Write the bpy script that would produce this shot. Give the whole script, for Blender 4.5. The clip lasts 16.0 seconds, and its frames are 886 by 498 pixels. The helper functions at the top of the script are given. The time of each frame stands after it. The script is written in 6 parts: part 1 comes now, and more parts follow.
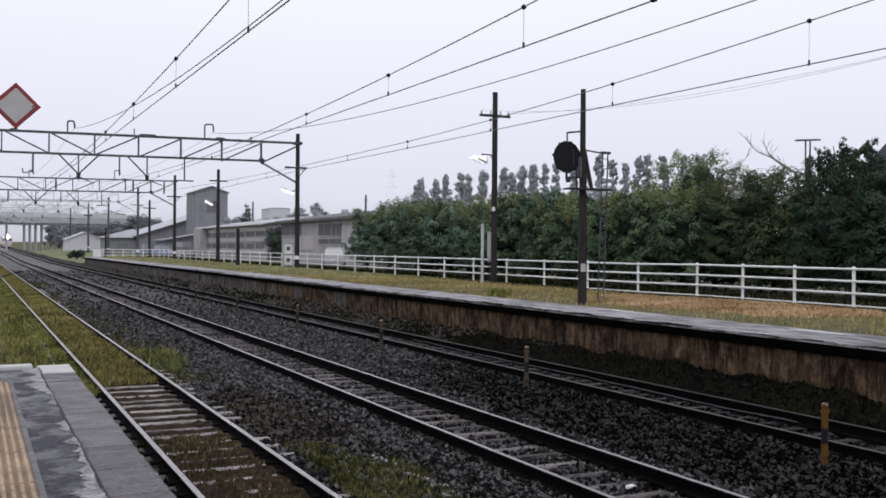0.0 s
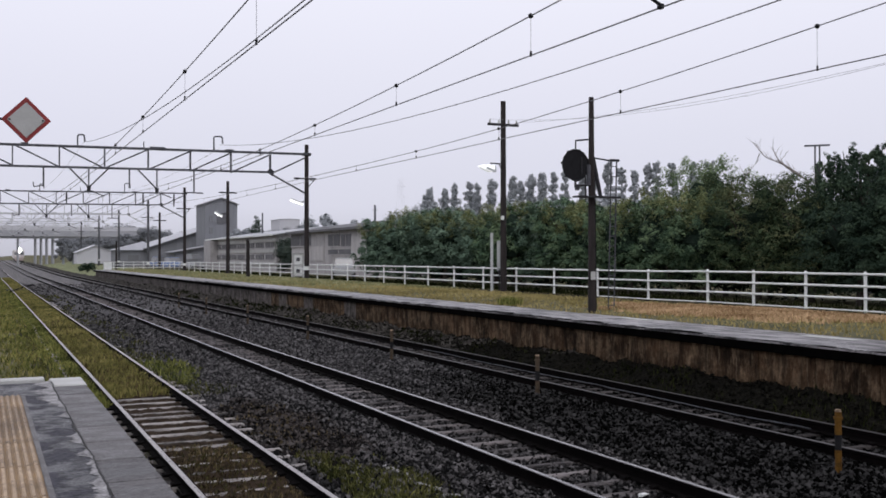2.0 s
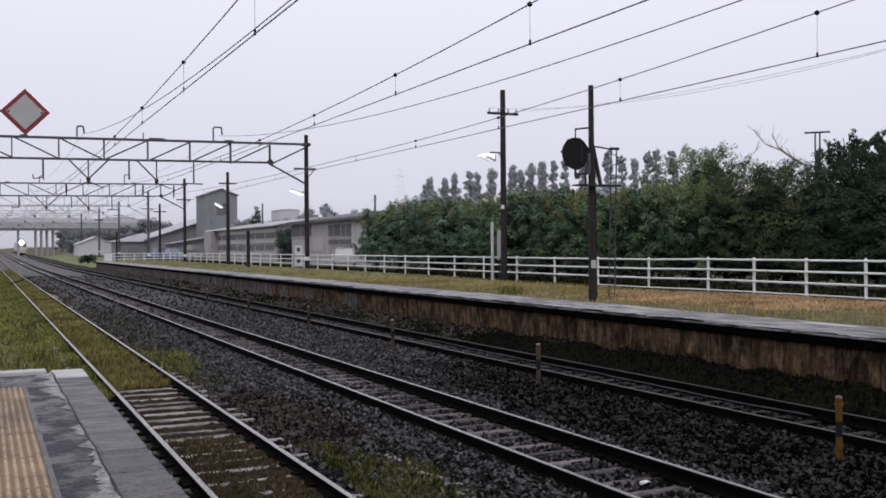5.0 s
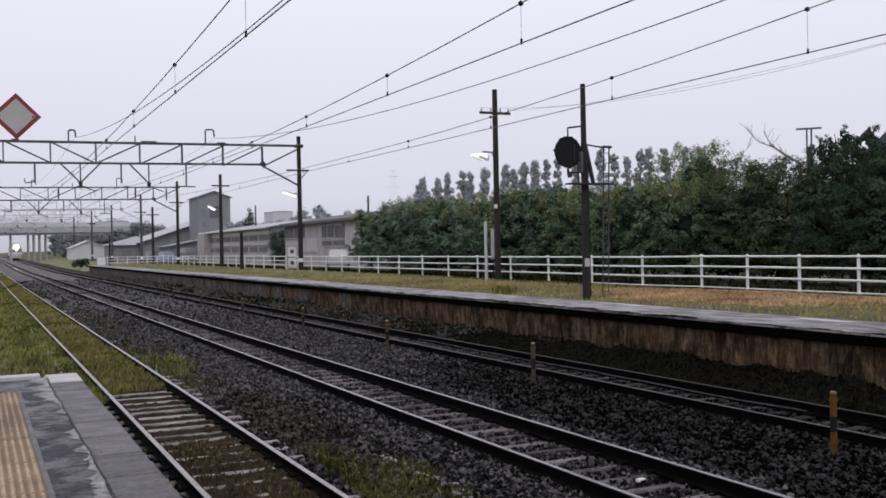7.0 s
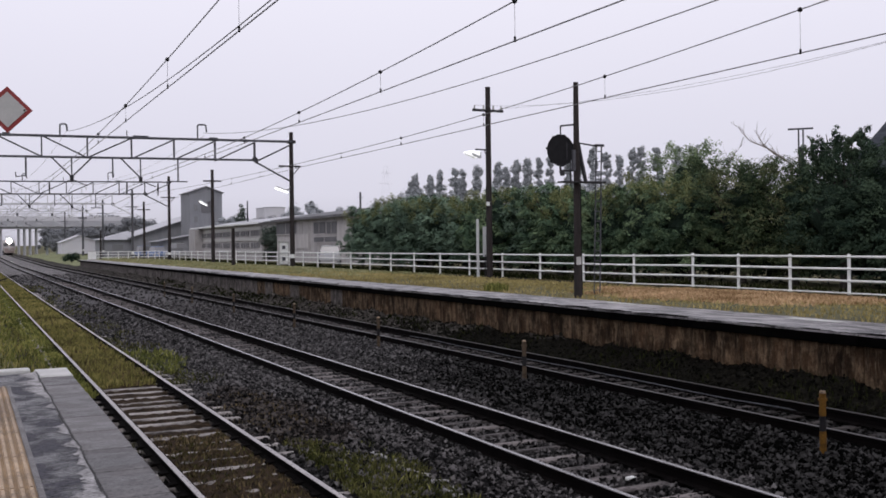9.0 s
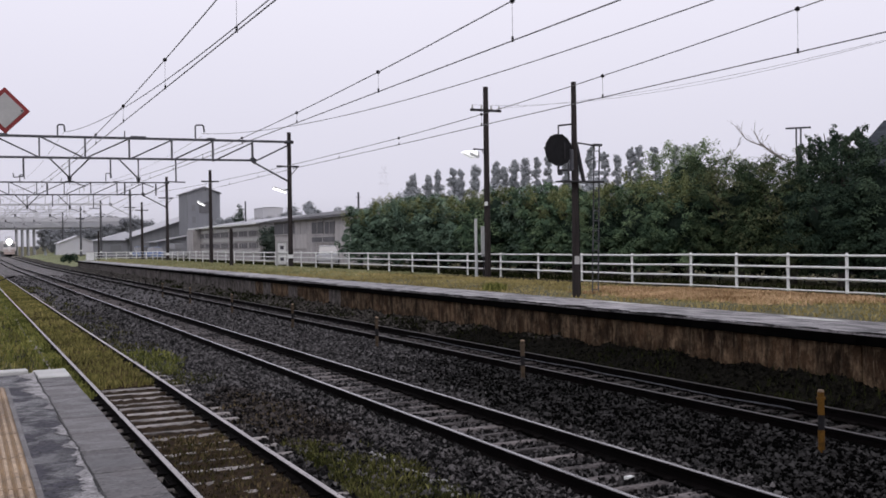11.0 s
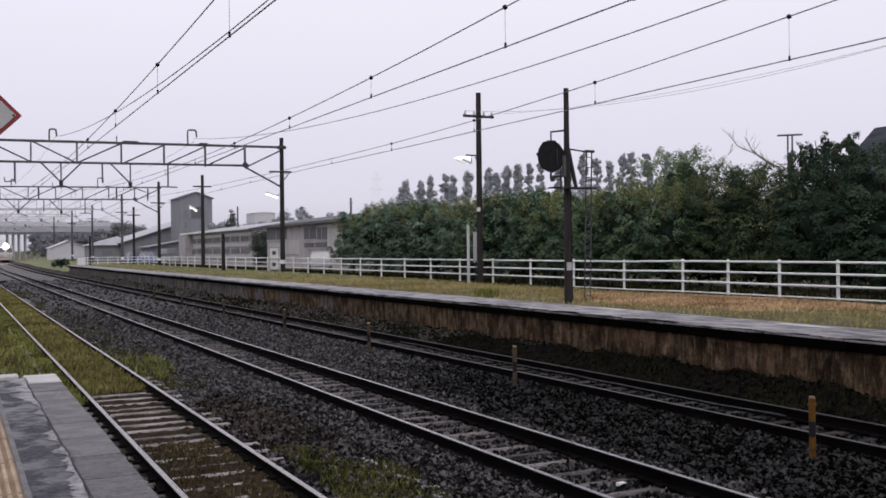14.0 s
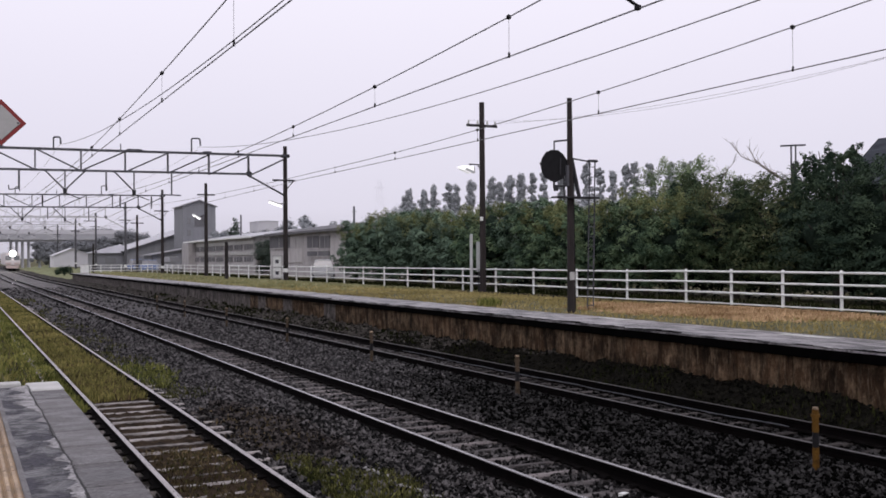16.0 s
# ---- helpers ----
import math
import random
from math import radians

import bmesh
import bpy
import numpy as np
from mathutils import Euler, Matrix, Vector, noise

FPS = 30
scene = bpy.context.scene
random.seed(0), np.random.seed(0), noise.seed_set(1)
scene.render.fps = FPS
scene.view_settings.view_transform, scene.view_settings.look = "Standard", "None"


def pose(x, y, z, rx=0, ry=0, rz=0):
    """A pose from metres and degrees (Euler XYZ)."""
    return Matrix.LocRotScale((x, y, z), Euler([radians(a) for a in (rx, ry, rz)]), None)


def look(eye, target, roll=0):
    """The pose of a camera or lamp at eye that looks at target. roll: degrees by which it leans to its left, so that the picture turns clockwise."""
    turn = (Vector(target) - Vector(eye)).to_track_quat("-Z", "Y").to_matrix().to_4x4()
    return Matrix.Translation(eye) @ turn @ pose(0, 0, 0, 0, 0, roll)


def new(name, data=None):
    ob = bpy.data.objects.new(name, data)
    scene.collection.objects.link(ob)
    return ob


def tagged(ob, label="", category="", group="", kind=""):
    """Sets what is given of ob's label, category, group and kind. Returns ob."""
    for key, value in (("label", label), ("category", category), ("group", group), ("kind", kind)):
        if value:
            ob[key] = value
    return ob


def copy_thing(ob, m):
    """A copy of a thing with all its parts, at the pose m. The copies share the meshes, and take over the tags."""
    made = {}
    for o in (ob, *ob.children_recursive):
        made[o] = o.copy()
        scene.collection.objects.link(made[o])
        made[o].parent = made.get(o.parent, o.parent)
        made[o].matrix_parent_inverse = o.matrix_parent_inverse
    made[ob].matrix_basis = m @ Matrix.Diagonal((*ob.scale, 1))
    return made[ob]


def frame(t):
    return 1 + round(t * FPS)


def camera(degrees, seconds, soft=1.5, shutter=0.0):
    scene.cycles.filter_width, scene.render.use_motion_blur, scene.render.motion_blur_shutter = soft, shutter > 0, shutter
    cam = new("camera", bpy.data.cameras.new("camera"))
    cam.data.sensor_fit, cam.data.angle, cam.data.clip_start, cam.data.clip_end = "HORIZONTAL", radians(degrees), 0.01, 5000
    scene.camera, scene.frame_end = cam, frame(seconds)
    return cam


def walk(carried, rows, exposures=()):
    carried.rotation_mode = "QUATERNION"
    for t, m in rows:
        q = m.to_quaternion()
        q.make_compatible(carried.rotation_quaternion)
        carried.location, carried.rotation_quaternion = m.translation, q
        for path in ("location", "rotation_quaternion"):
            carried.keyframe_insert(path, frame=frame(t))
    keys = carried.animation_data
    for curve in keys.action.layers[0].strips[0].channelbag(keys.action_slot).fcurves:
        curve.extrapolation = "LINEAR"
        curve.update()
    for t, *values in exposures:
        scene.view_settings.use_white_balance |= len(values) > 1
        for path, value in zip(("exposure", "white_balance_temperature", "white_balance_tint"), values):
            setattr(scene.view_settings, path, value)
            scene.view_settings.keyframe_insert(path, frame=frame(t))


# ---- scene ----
EYE = (0.0, 0.0, 2.28)
cam = camera(48.5, 16.0, 1.7)
# seconds, yaw, pitch, roll of a camera held in one place
TURNS = [(0.0, -25.632, -0.062, -0.460), (0.5, -25.531, -0.018, -0.177), (1.0, -25.423, 0.103, -0.014), (1.5, -25.130, 0.230, 0.050),
         (2.0, -25.077, 0.480, 0.114), (2.5, -25.236, 0.521, 0.322), (3.0, -24.994, 0.735, 0.207), (3.5, -24.937, 0.077, 0.358),
         (4.0, -24.890, -0.152, 0.308), (6.5, -25.462, -0.128, 0.958), (7.0, -25.425, -0.139, 1.116), (7.5, -25.550, 0.002, 1.040),
         (8.0, -25.721, -0.111, 0.945), (8.5, -25.815, -0.207, 0.859), (9.0, -25.895, -0.312, 0.677), (11.5, -26.022, -0.305, 0.834),
         (12.0, -26.190, -0.125, 0.815), (12.5, -26.287, 0.038, 1.114), (13.0, -26.362, 0.195, 0.929), (13.5, -26.261, 0.240, 0.741),
         (14.0, -26.446, 0.011, 0.655), (14.5, -26.558, 0.198, 0.582), (15.0, -26.548, 0.142, 0.584), (15.5, -26.556, 0.299, 0.462),
         (16.0, -26.273, 0.541, 0.440)]
walk(cam, [(t, pose(*EYE, 90 + p, r, y)) for t, y, p, r in TURNS],
     exposures=[(0.0, 0.16, 6490, 10), (0.5, 0.12, 6500, 10), (1.5, 0.04, 6500, 10.5), (4.0, 0.02, 6520, 12), (7.0, 0.02, 6560, 12.5), (9.0, 0.02, 6590, 13.5), (12.5, 0.03, 6600, 14), (14.5, 0.04, 6630, 15), (16.0, 0.07, 6650, 16)])

# ---- light: a closed overcast sky and a wide, weak sun ----
SUN_EL, SUN_AZ = radians(48), radians(200)
world = bpy.data.worlds.new("overcast")
scene.world = world
world.use_nodes = True
wn, wl = world.node_tree.nodes, world.node_tree.links
wn.clear()
w_out = wn.new("ShaderNodeOutputWorld")
w_sky = wn.new("ShaderNodeTexSky")
w_sky.sky_type, w_sky.sun_disc = "NISHITA", False
w_sky.sun_elevation, w_sky.sun_rotation = SUN_EL, SUN_AZ
w_b1 = wn.new("ShaderNodeBackground")
w_b1.inputs[1].default_value = 0.05
wl.new(w_sky.outputs[0], w_b1.inputs[0])
w_co = wn.new("ShaderNodeTexCoord")
w_sep = wn.new("ShaderNodeSeparateXYZ")
wl.new(w_co.outputs["Generated"], w_sep.inputs[0])
w_ramp = wn.new("ShaderNodeValToRGB")
w_ramp.color_ramp.elements[0].position, w_ramp.color_ramp.elements[0].color = 0.0, (0.56, 0.565, 0.65, 1)
w_mid = w_ramp.color_ramp.elements.new(0.05)
w_mid.color = (0.73, 0.735, 0.85, 1)
w_ramp.color_ramp.elements[2].position, w_ramp.color_ramp.elements[2].color = 0.30, (0.95, 0.955, 1.07, 1)
wl.new(w_sep.outputs[2], w_ramp.inputs[0])
w_noise = wn.new("ShaderNodeTexNoise")
w_noise.inputs["Scale"].default_value = 2.2
w_noise.inputs["Detail"].default_value = 3
wl.new(w_co.outputs["Generated"], w_noise.inputs["Vector"])
w_mul = wn.new("ShaderNodeMixRGB")
w_mul.blend_type = "OVERLAY"
w_mul.inputs[0].default_value = 0.07
wl.new(w_ramp.outputs[0], w_mul.inputs[1])
wl.new(w_noise.outputs[0], w_mul.inputs[2])
w_b2 = wn.new("ShaderNodeBackground")
w_b2.inputs[1].default_value = 0.97
wl.new(w_mul.outputs[0], w_b2.inputs[0])
w_add = wn.new("ShaderNodeMixShader")
w_add.inputs[0].default_value = 0.93
wl.new(w_b1.outputs[0], w_add.inputs[1])
wl.new(w_b2.outputs[0], w_add.inputs[2])
wl.new(w_add.outputs[0], w_out.inputs[0])

sun = new("sun", bpy.data.lights.new("sun", "SUN"))
sun.data.energy, sun.data.angle, sun.data.color = 0.6, radians(25), (1.0, 0.97, 0.93)
sun.matrix_world = look((0, 0, 60), (0 + 30 * math.sin(SUN_AZ) * -1, 30 * math.cos(SUN_AZ) * -1, 60 - 30 * math.tan(SUN_EL)))


# ---- materials ----
def material(name, dark, light, rough=0.8, scale=6.0, fine=60.0, bump=0.3, metal=0.0, stretch=(1, 1, 1), wet=None, random_tint=0.0, island=False, spec=0.5, third=None, ramp=(0.25, 0.75), grain=0.5, placed=False):
    """Two scales of noise mix two colours; fine noise gives relief. wet: roughness of the smooth patches. placed: the pattern runs on from piece to piece."""
    m = bpy.data.materials.new(name)
    m.use_nodes = True
    n, l = m.node_tree.nodes, m.node_tree.links
    b = n["Principled BSDF"]
    co = n.new("ShaderNodeTexCoord")
    mp = n.new("ShaderNodeMapping")
    mp.inputs["Scale"].default_value = stretch
    l.new(n.new("ShaderNodeNewGeometry").outputs["Position"] if placed else co.outputs["Object"], mp.inputs[0])
    a = n.new("ShaderNodeTexNoise")
    a.inputs["Scale"].default_value, a.inputs["Detail"].default_value, a.inputs["Roughness"].default_value = scale, 6, 0.65
    l.new(mp.outputs[0], a.inputs["Vector"])
    f = n.new("ShaderNodeTexNoise")
    f.inputs["Scale"].default_value, f.inputs["Detail"].default_value = fine, 3
    l.new(mp.outputs[0], f.inputs["Vector"])
    mixn = n.new("ShaderNodeMath")
    mixn.operation = "MULTIPLY_ADD"
    l.new(f.outputs[0], mixn.inputs[0])
    mixn.inputs[1].default_value = grain
    half = n.new("ShaderNodeMath")
    half.operation = "MULTIPLY_ADD"
    l.new(a.outputs[0], half.inputs[0])
    half.inputs[1].default_value, half.inputs[2].default_value = 1.1, -0.05 - grain / 2
    l.new(half.outputs[0], mixn.inputs[2])
    last = mixn.outputs[0]
    if random_tint or island:
        src = n.new("ShaderNodeNewGeometry").outputs["Random Per Island"] if island else n.new("ShaderNodeObjectInfo").outputs["Random"]
        add = n.new("ShaderNodeMath")
        add.operation = "MULTIPLY_ADD"
        l.new(src, add.inputs[0])
        add.inputs[1].default_value = random_tint or 0.6
        sub = n.new("ShaderNodeMath")
        sub.operation = "SUBTRACT"
        l.new(last, sub.inputs[0])
        sub.inputs[1].default_value = (random_tint or 0.6) / 2
        l.new(sub.outputs[0], add.inputs[2])
        last = add.outputs[0]
    r = n.new("ShaderNodeValToRGB")
    r.color_ramp.elements[0].position, r.color_ramp.elements[0].color = ramp[0], (*dark, 1)
    r.color_ramp.elements[1].position, r.color_ramp.elements[1].color = ramp[1], (*light, 1)
    if third:
        e = r.color_ramp.elements.new(0.5)
        e.color = (*third, 1)
    l.new(last, r.inputs[0])
    l.new(r.outputs[0], b.inputs["Base Color"])
    b.inputs["Metallic"].default_value = metal
    b.inputs["Specular IOR Level"].default_value = spec
    if wet is None:
        rr = n.new("ShaderNodeMapRange")
        rr.inputs[3].default_value, rr.inputs[4].default_value = max(0.02, rough - 0.12), min(1, rough + 0.12)
        l.new(f.outputs[0], rr.inputs[0])
    else:
        rr = n.new("ShaderNodeMapRange")
        rr.inputs[1].default_value, rr.inputs[2].default_value = 0.42, 0.58
        rr.inputs[3].default_value, rr.inputs[4].default_value = wet, rough
        l.new(a.outputs[0], rr.inputs[0])
        sp = n.new("ShaderNodeMapRange")
        sp.inputs[1].default_value, sp.inputs[2].default_value = 0.42, 0.58
        sp.inputs[3].default_value, sp.inputs[4].default_value = spec, spec * 0.25
        l.new(a.outputs[0], sp.inputs[0])
        l.new(sp.outputs[0], b.inputs["Specular IOR Level"])
    l.new(rr.outputs[0], b.inputs["Roughness"])
    if bump:
        bp = n.new("ShaderNodeBump")
        bp.inputs["Strength"].default_value, bp.inputs["Distance"].default_value = bump, 0.02
        l.new(f.outputs[0], bp.inputs["Height"])
        l.new(bp.outputs[0], b.inputs["Normal"])
    return m


def glow(name, colour, strength):
    m = bpy.data.materials.new(name)
    m.use_nodes = True
    b = m.node_tree.nodes["Principled BSDF"]
    b.inputs["Base Color"].default_value = (0.8, 0.8, 0.8, 1)
    b.inputs["Emission Color"].default_value = (*colour, 1)
    b.inputs["Emission Strength"].default_value = strength
    return m


def glass(name, colour, rough=0.06):
    m = bpy.data.materials.new(name)
    m.use_nodes = True
    b = m.node_tree.nodes["Principled BSDF"]
    b.inputs["Base Color"].default_value = (*colour, 1)
    b.inputs["Roughness"].default_value = rough
    b.inputs["Specular IOR Level"].default_value = 0.7
    return m


def stained_wall(name, base=(0.030, 0.018, 0.0105), worn=(0.108, 0.064, 0.036), lime=(0.29, 0.208, 0.132)):
    """Old brown concrete: broad patches, pale runs of lime and dark runs of rust down the face, fine grit."""
    m = bpy.data.materials.new(name)
    m.use_nodes = True
    n, l = m.node_tree.nodes, m.node_tree.links
    b = n["Principled BSDF"]
    at = n.new("ShaderNodeNewGeometry").outputs["Position"]

    def layer(scale, stretch, detail, rough, shift, lo, hi):
        mp = n.new("ShaderNodeMapping")
        mp.inputs["Scale"].default_value, mp.inputs["Location"].default_value = stretch, (shift, shift * 1.7, shift * 0.6)
        l.new(at, mp.inputs[0])
        t = n.new("ShaderNodeTexNoise")
        t.inputs["Scale"].default_value, t.inputs["Detail"].default_value, t.inputs["Roughness"].default_value = scale, detail, rough
        l.new(mp.outputs[0], t.inputs["Vector"])
        r = n.new("ShaderNodeMapRange")
        r.inputs[1].default_value, r.inputs[2].default_value = lo, hi
        l.new(t.outputs[0], r.inputs[0])
        return r.outputs[0]

    def mix(fac, a, colour, amount):
        x = n.new("ShaderNodeMixRGB")
        k = n.new("ShaderNodeMath")
        k.operation = "MULTIPLY"
        k.inputs[1].default_value = amount
        l.new(fac, k.inputs[0])
        l.new(k.outputs[0], x.inputs[0])
        if a is None:
            x.inputs[1].default_value = (*base, 1)
        else:
            l.new(a, x.inputs[1])
        x.inputs[2].default_value = (*colour, 1)
        return x.outputs[0]

    c = mix(layer(0.9, (1, 1, 1.3), 5, 0.6, 0.0, 0.38, 0.66), None, worn, 1.0)
    c = mix(layer(2.4, (1, 1.7, 0.80), 7, 0.74, 3.1, 0.46, 0.66), c, lime, 0.85)
    c = mix(layer(8.0, (1, 1.5, 0.15), 6, 0.70, 21.0, 0.57, 0.72), c, (0.38, 0.30, 0.21), 0.60)
    c = mix(layer(2.6, (1, 1.7, 0.42), 7, 0.72, 7.7, 0.47, 0.64), c, (0.004, 0.0032, 0.0026), 0.80)
    c = mix(layer(1.8, (1, 1, 1.9), 7, 0.72, 13.0, 0.54, 0.70), c, (0.009, 0.0095, 0.006), 0.75)
    grit = layer(26, (1, 1, 0.7), 4, 0.6, 1.0, 0.3, 0.7)
    c = mix(grit, c, (0.010, 0.008, 0.006), 0.45)
    l.new(c, b.inputs["Base Color"])
    b.inputs["Roughness"].default_value, b.inputs["Specular IOR Level"].default_value = 0.9, 0.06
    bp = n.new("ShaderNodeBump")
    bp.inputs["Strength"].default_value, bp.inputs["Distance"].default_value = 0.6, 0.02
    l.new(grit, bp.inputs["Height"])
    l.new(bp.outputs[0], b.inputs["Normal"])
    return m


M_GROUND = material("field_soil", (0.050, 0.052, 0.030), (0.165, 0.152, 0.085), 0.95, 0.6, 14, 0.5, spec=0.08)
# Verge green, with its haze put into the pale colour.
M_VERGE = material("hazed_grassy_verge", (0.11, 0.125, 0.065), (0.27, 0.285, 0.165), 0.95, 0.8, 14, 0.5, spec=0.05)
M_BED = material("wet_ballast", (0.0010, 0.0010, 0.0010), (0.008, 0.0077, 0.0078), 0.75, 7.0, 24, 0.8, spec=0.15, ramp=(0.3, 0.85))
# The farther bed is the same ballast, lightened in colour for haze.
M_BED_HAZED = material("hazed_grey_ballast", (0.010, 0.0096, 0.010), (0.135, 0.128, 0.131), 0.75, 9.0, 34, 0.9, spec=0.2, ramp=(0.36, 0.78), grain=1.0)
M_BED_FAR = material("hazed_pale_ballast", (0.06, 0.057, 0.057), (0.21, 0.20, 0.20), 0.8, 1.3, 12, 0.8, spec=0.15, ramp=(0.34, 0.76), grain=0.9)
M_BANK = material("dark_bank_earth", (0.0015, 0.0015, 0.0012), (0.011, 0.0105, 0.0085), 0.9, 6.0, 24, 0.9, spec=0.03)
M_BROWNSTONE = material("earthy_brown_stone", (0.0035, 0.003, 0.0028), (0.100, 0.088, 0.083), 0.9, 5, 60, 0.3, island=True, random_tint=0.85, spec=0.06, third=(0.0140, 0.0118, 0.0110), ramp=(0.25, 1.0))
M_STONE = material("ballast_stone", (0.0016, 0.0016, 0.0017), (0.136, 0.128, 0.128), 0.85, 5, 60, 0.3, island=True, random_tint=0.9, spec=0.08, third=(0.0085, 0.0080, 0.0080), ramp=(0.25, 1.0))
M_STONE_DARK = material("darker_ballast_stone", (0.0005, 0.0005, 0.0005), (0.052, 0.0505, 0.050), 0.9, 5, 60, 0.3, island=True, random_tint=0.95, spec=0.02, third=(0.0017, 0.0017, 0.0016), ramp=(0.25, 1.0))
# Stones farther along, lightened in colour for the haze.
M_STONE_GREY = material("hazed_ballast_stone", (0.008, 0.0078, 0.008), (0.145, 0.138, 0.139), 0.85, 5, 60, 0.3, island=True, random_tint=0.9, spec=0.10, third=(0.032, 0.0305, 0.031), ramp=(0.25, 1.0))
# Bank gravel and stones farther off, with haze put into their colour.
M_BANK_HAZED = material("hazed_bank_gravel", (0.01, 0.0095, 0.0083), (0.07, 0.0638, 0.0562), 0.9, 5.0, 22, 0.8, spec=0.06)
M_BANKSTONE = material("brown_grey_bank_stone", (0.0052, 0.0048, 0.0042), (0.13, 0.1196, 0.1079), 0.9, 5, 60, 0.3, island=True, random_tint=0.9, spec=0.05, third=(0.0208, 0.0189, 0.0163), ramp=(0.25, 1.0))
M_RAIL = material("rusty_rail_side", (0.0015, 0.0013, 0.0013), (0.0055, 0.0045, 0.0045), 0.9, 4, 70, 0.3, spec=0.03)
M_HEAD = material("polished_rail_head", (0.15, 0.143, 0.143), (0.29, 0.28, 0.28), 0.24, 3, 50, 0.02, metal=0.8, stretch=(1, 0.05, 1))
M_HEAD_SIDING = material("brownish_rail_head", (0.22, 0.20, 0.192), (0.40, 0.37, 0.355), 0.30, 3, 50, 0.04, metal=0.75, stretch=(1, 0.3, 1), spec=0.4)
M_HEAD_DULL = material("dull_rail_head", (0.045, 0.042, 0.042), (0.11, 0.105, 0.105), 0.5, 3, 50, 0.05, metal=0.6, stretch=(1, 0.05, 1), spec=0.2)
M_SLEEPER = material("weathered_sleeper", (0.014, 0.0125, 0.0125), (0.185, 0.166, 0.163), 0.75, 5, 40, 0.4, stretch=(0.4, 1.4, 1), random_tint=0.4, spec=0.15, placed=True)
M_SLEEPER_DARK = material("dark_oily_sleeper", (0.010, 0.009, 0.009), (0.080, 0.072, 0.069), 0.8, 4, 40, 0.4, stretch=(0.5, 1, 1), random_tint=0.35, spec=0.1, placed=True)
M_SLEEPER_OLD = material("old_timber_sleeper", (0.050, 0.045, 0.042), (0.43, 0.40, 0.385), 0.75, 4, 45, 0.6, stretch=(0.5, 1, 1), random_tint=0.35, spec=0.2, placed=True)
M_COPING = material("wet_platform_concrete", (0.012, 0.012, 0.013), (0.34, 0.32, 0.325), 0.42, 1.9, 30, 0.15, random_tint=0.12, spec=0.36, stretch=(2.4, 0.75, 1), third=(0.135, 0.128, 0.132), ramp=(0.40, 0.62), placed=True)
M_COPSIDE = material("black_coping_face", (0.0004, 0.0004, 0.0005), (0.0035, 0.0032, 0.0032), 0.95, 3, 30, 0.3, spec=0.01, placed=True)
M_WALL = stained_wall("stained_brown_concrete")
# Same wall for the far panels; haze greys and lightens its colours.
M_WALL_GREY = stained_wall("hazed_grey_concrete", (0.075, 0.067, 0.063), (0.165, 0.150, 0.142), (0.29, 0.265, 0.25))
M_BLACKSTONE = material("near_black_stone", (0.00126, 0.00133, 0.00098), (0.0161, 0.0154, 0.0119), 0.95, 3, 20, 0.6, island=True, random_tint=0.6, spec=0.03)
M_ASPHALT = material("wet_asphalt", (0.005, 0.005, 0.0066), (0.056, 0.055, 0.068), 0.62, 3.6, 46, 0.5, wet=0.30, stretch=(1.0, 0.9, 1), ramp=(0.42, 0.66), spec=0.32, grain=1.1)
M_BLOCK = material("grey_edge_block", (0.038, 0.037, 0.039), (0.175, 0.168, 0.170), 0.65, 3.6, 55, 0.5, wet=0.40, random_tint=0.20, spec=0.28, stretch=(0.8, 1.3, 1), grain=1.0, placed=True)
M_ENDBLOCK = material("pale_end_block", (0.34, 0.34, 0.33), (0.52, 0.52, 0.50), 0.55, 3, 50, 0.2)
M_TACTILE = material("yellow_tactile_bar", (0.11, 0.077, 0.050), (0.47, 0.345, 0.23), 0.6, 1.9, 40, 0.2, random_tint=0.10, spec=0.3, grain=1.0, placed=True)
M_STEEL = material("dark_painted_steel", (0.012, 0.012, 0.014), (0.045, 0.045, 0.052), 0.6, 3, 40, 0.2, spec=0.3)
M_POLE = material("dark_weathered_pole", (0.010, 0.008, 0.008), (0.040, 0.032, 0.031), 0.8, 2, 30, 0.4, stretch=(4, 4, 0.4), spec=0.3)
# Far copy of the dark pole colour, paled for haze.
M_FARPOLE = material("hazed_pole", (0.060, 0.061, 0.068), (0.115, 0.116, 0.126), 0.8, 2, 20, 0.2, stretch=(3, 3, 0.4), spec=0.2)
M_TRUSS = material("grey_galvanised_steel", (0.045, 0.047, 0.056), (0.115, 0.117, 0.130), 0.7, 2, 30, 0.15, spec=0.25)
# Far copy of the truss colour, paled for haze.
M_FARSTEEL = material("hazed_steel", (0.46, 0.465, 0.49), (0.58, 0.585, 0.61), 0.65, 2, 20, 0.1)
M_WIRE = material("weathered_copper_wire", (0.10, 0.10, 0.11), (0.20, 0.20, 0.21), 0.5, 4, 20, 0.0)
M_BLACK = material("black_fitting", (0.003, 0.003, 0.004), (0.012, 0.012, 0.014), 0.65, 6, 50, 0.1, spec=0.2)
M_WHITE = material("white_painted_steel", (0.62, 0.64, 0.62), (0.88, 0.89, 0.87), 0.45, 3, 40, 0.1)
M_YELLOW = material("yellow_painted_post", (0.045, 0.022, 0.005), (0.15, 0.075, 0.013), 0.75, 9, 50, 0.2, spec=0.12)
M_FADED = material("faded_dirty_yellow", (0.030, 0.022, 0.015), (0.105, 0.078, 0.054), 0.8, 9, 50, 0.2, spec=0.1)
M_RED = material("red_enamel", (0.17, 0.012, 0.012), (0.27, 0.022, 0.022), 0.5, 5, 50, 0.1)
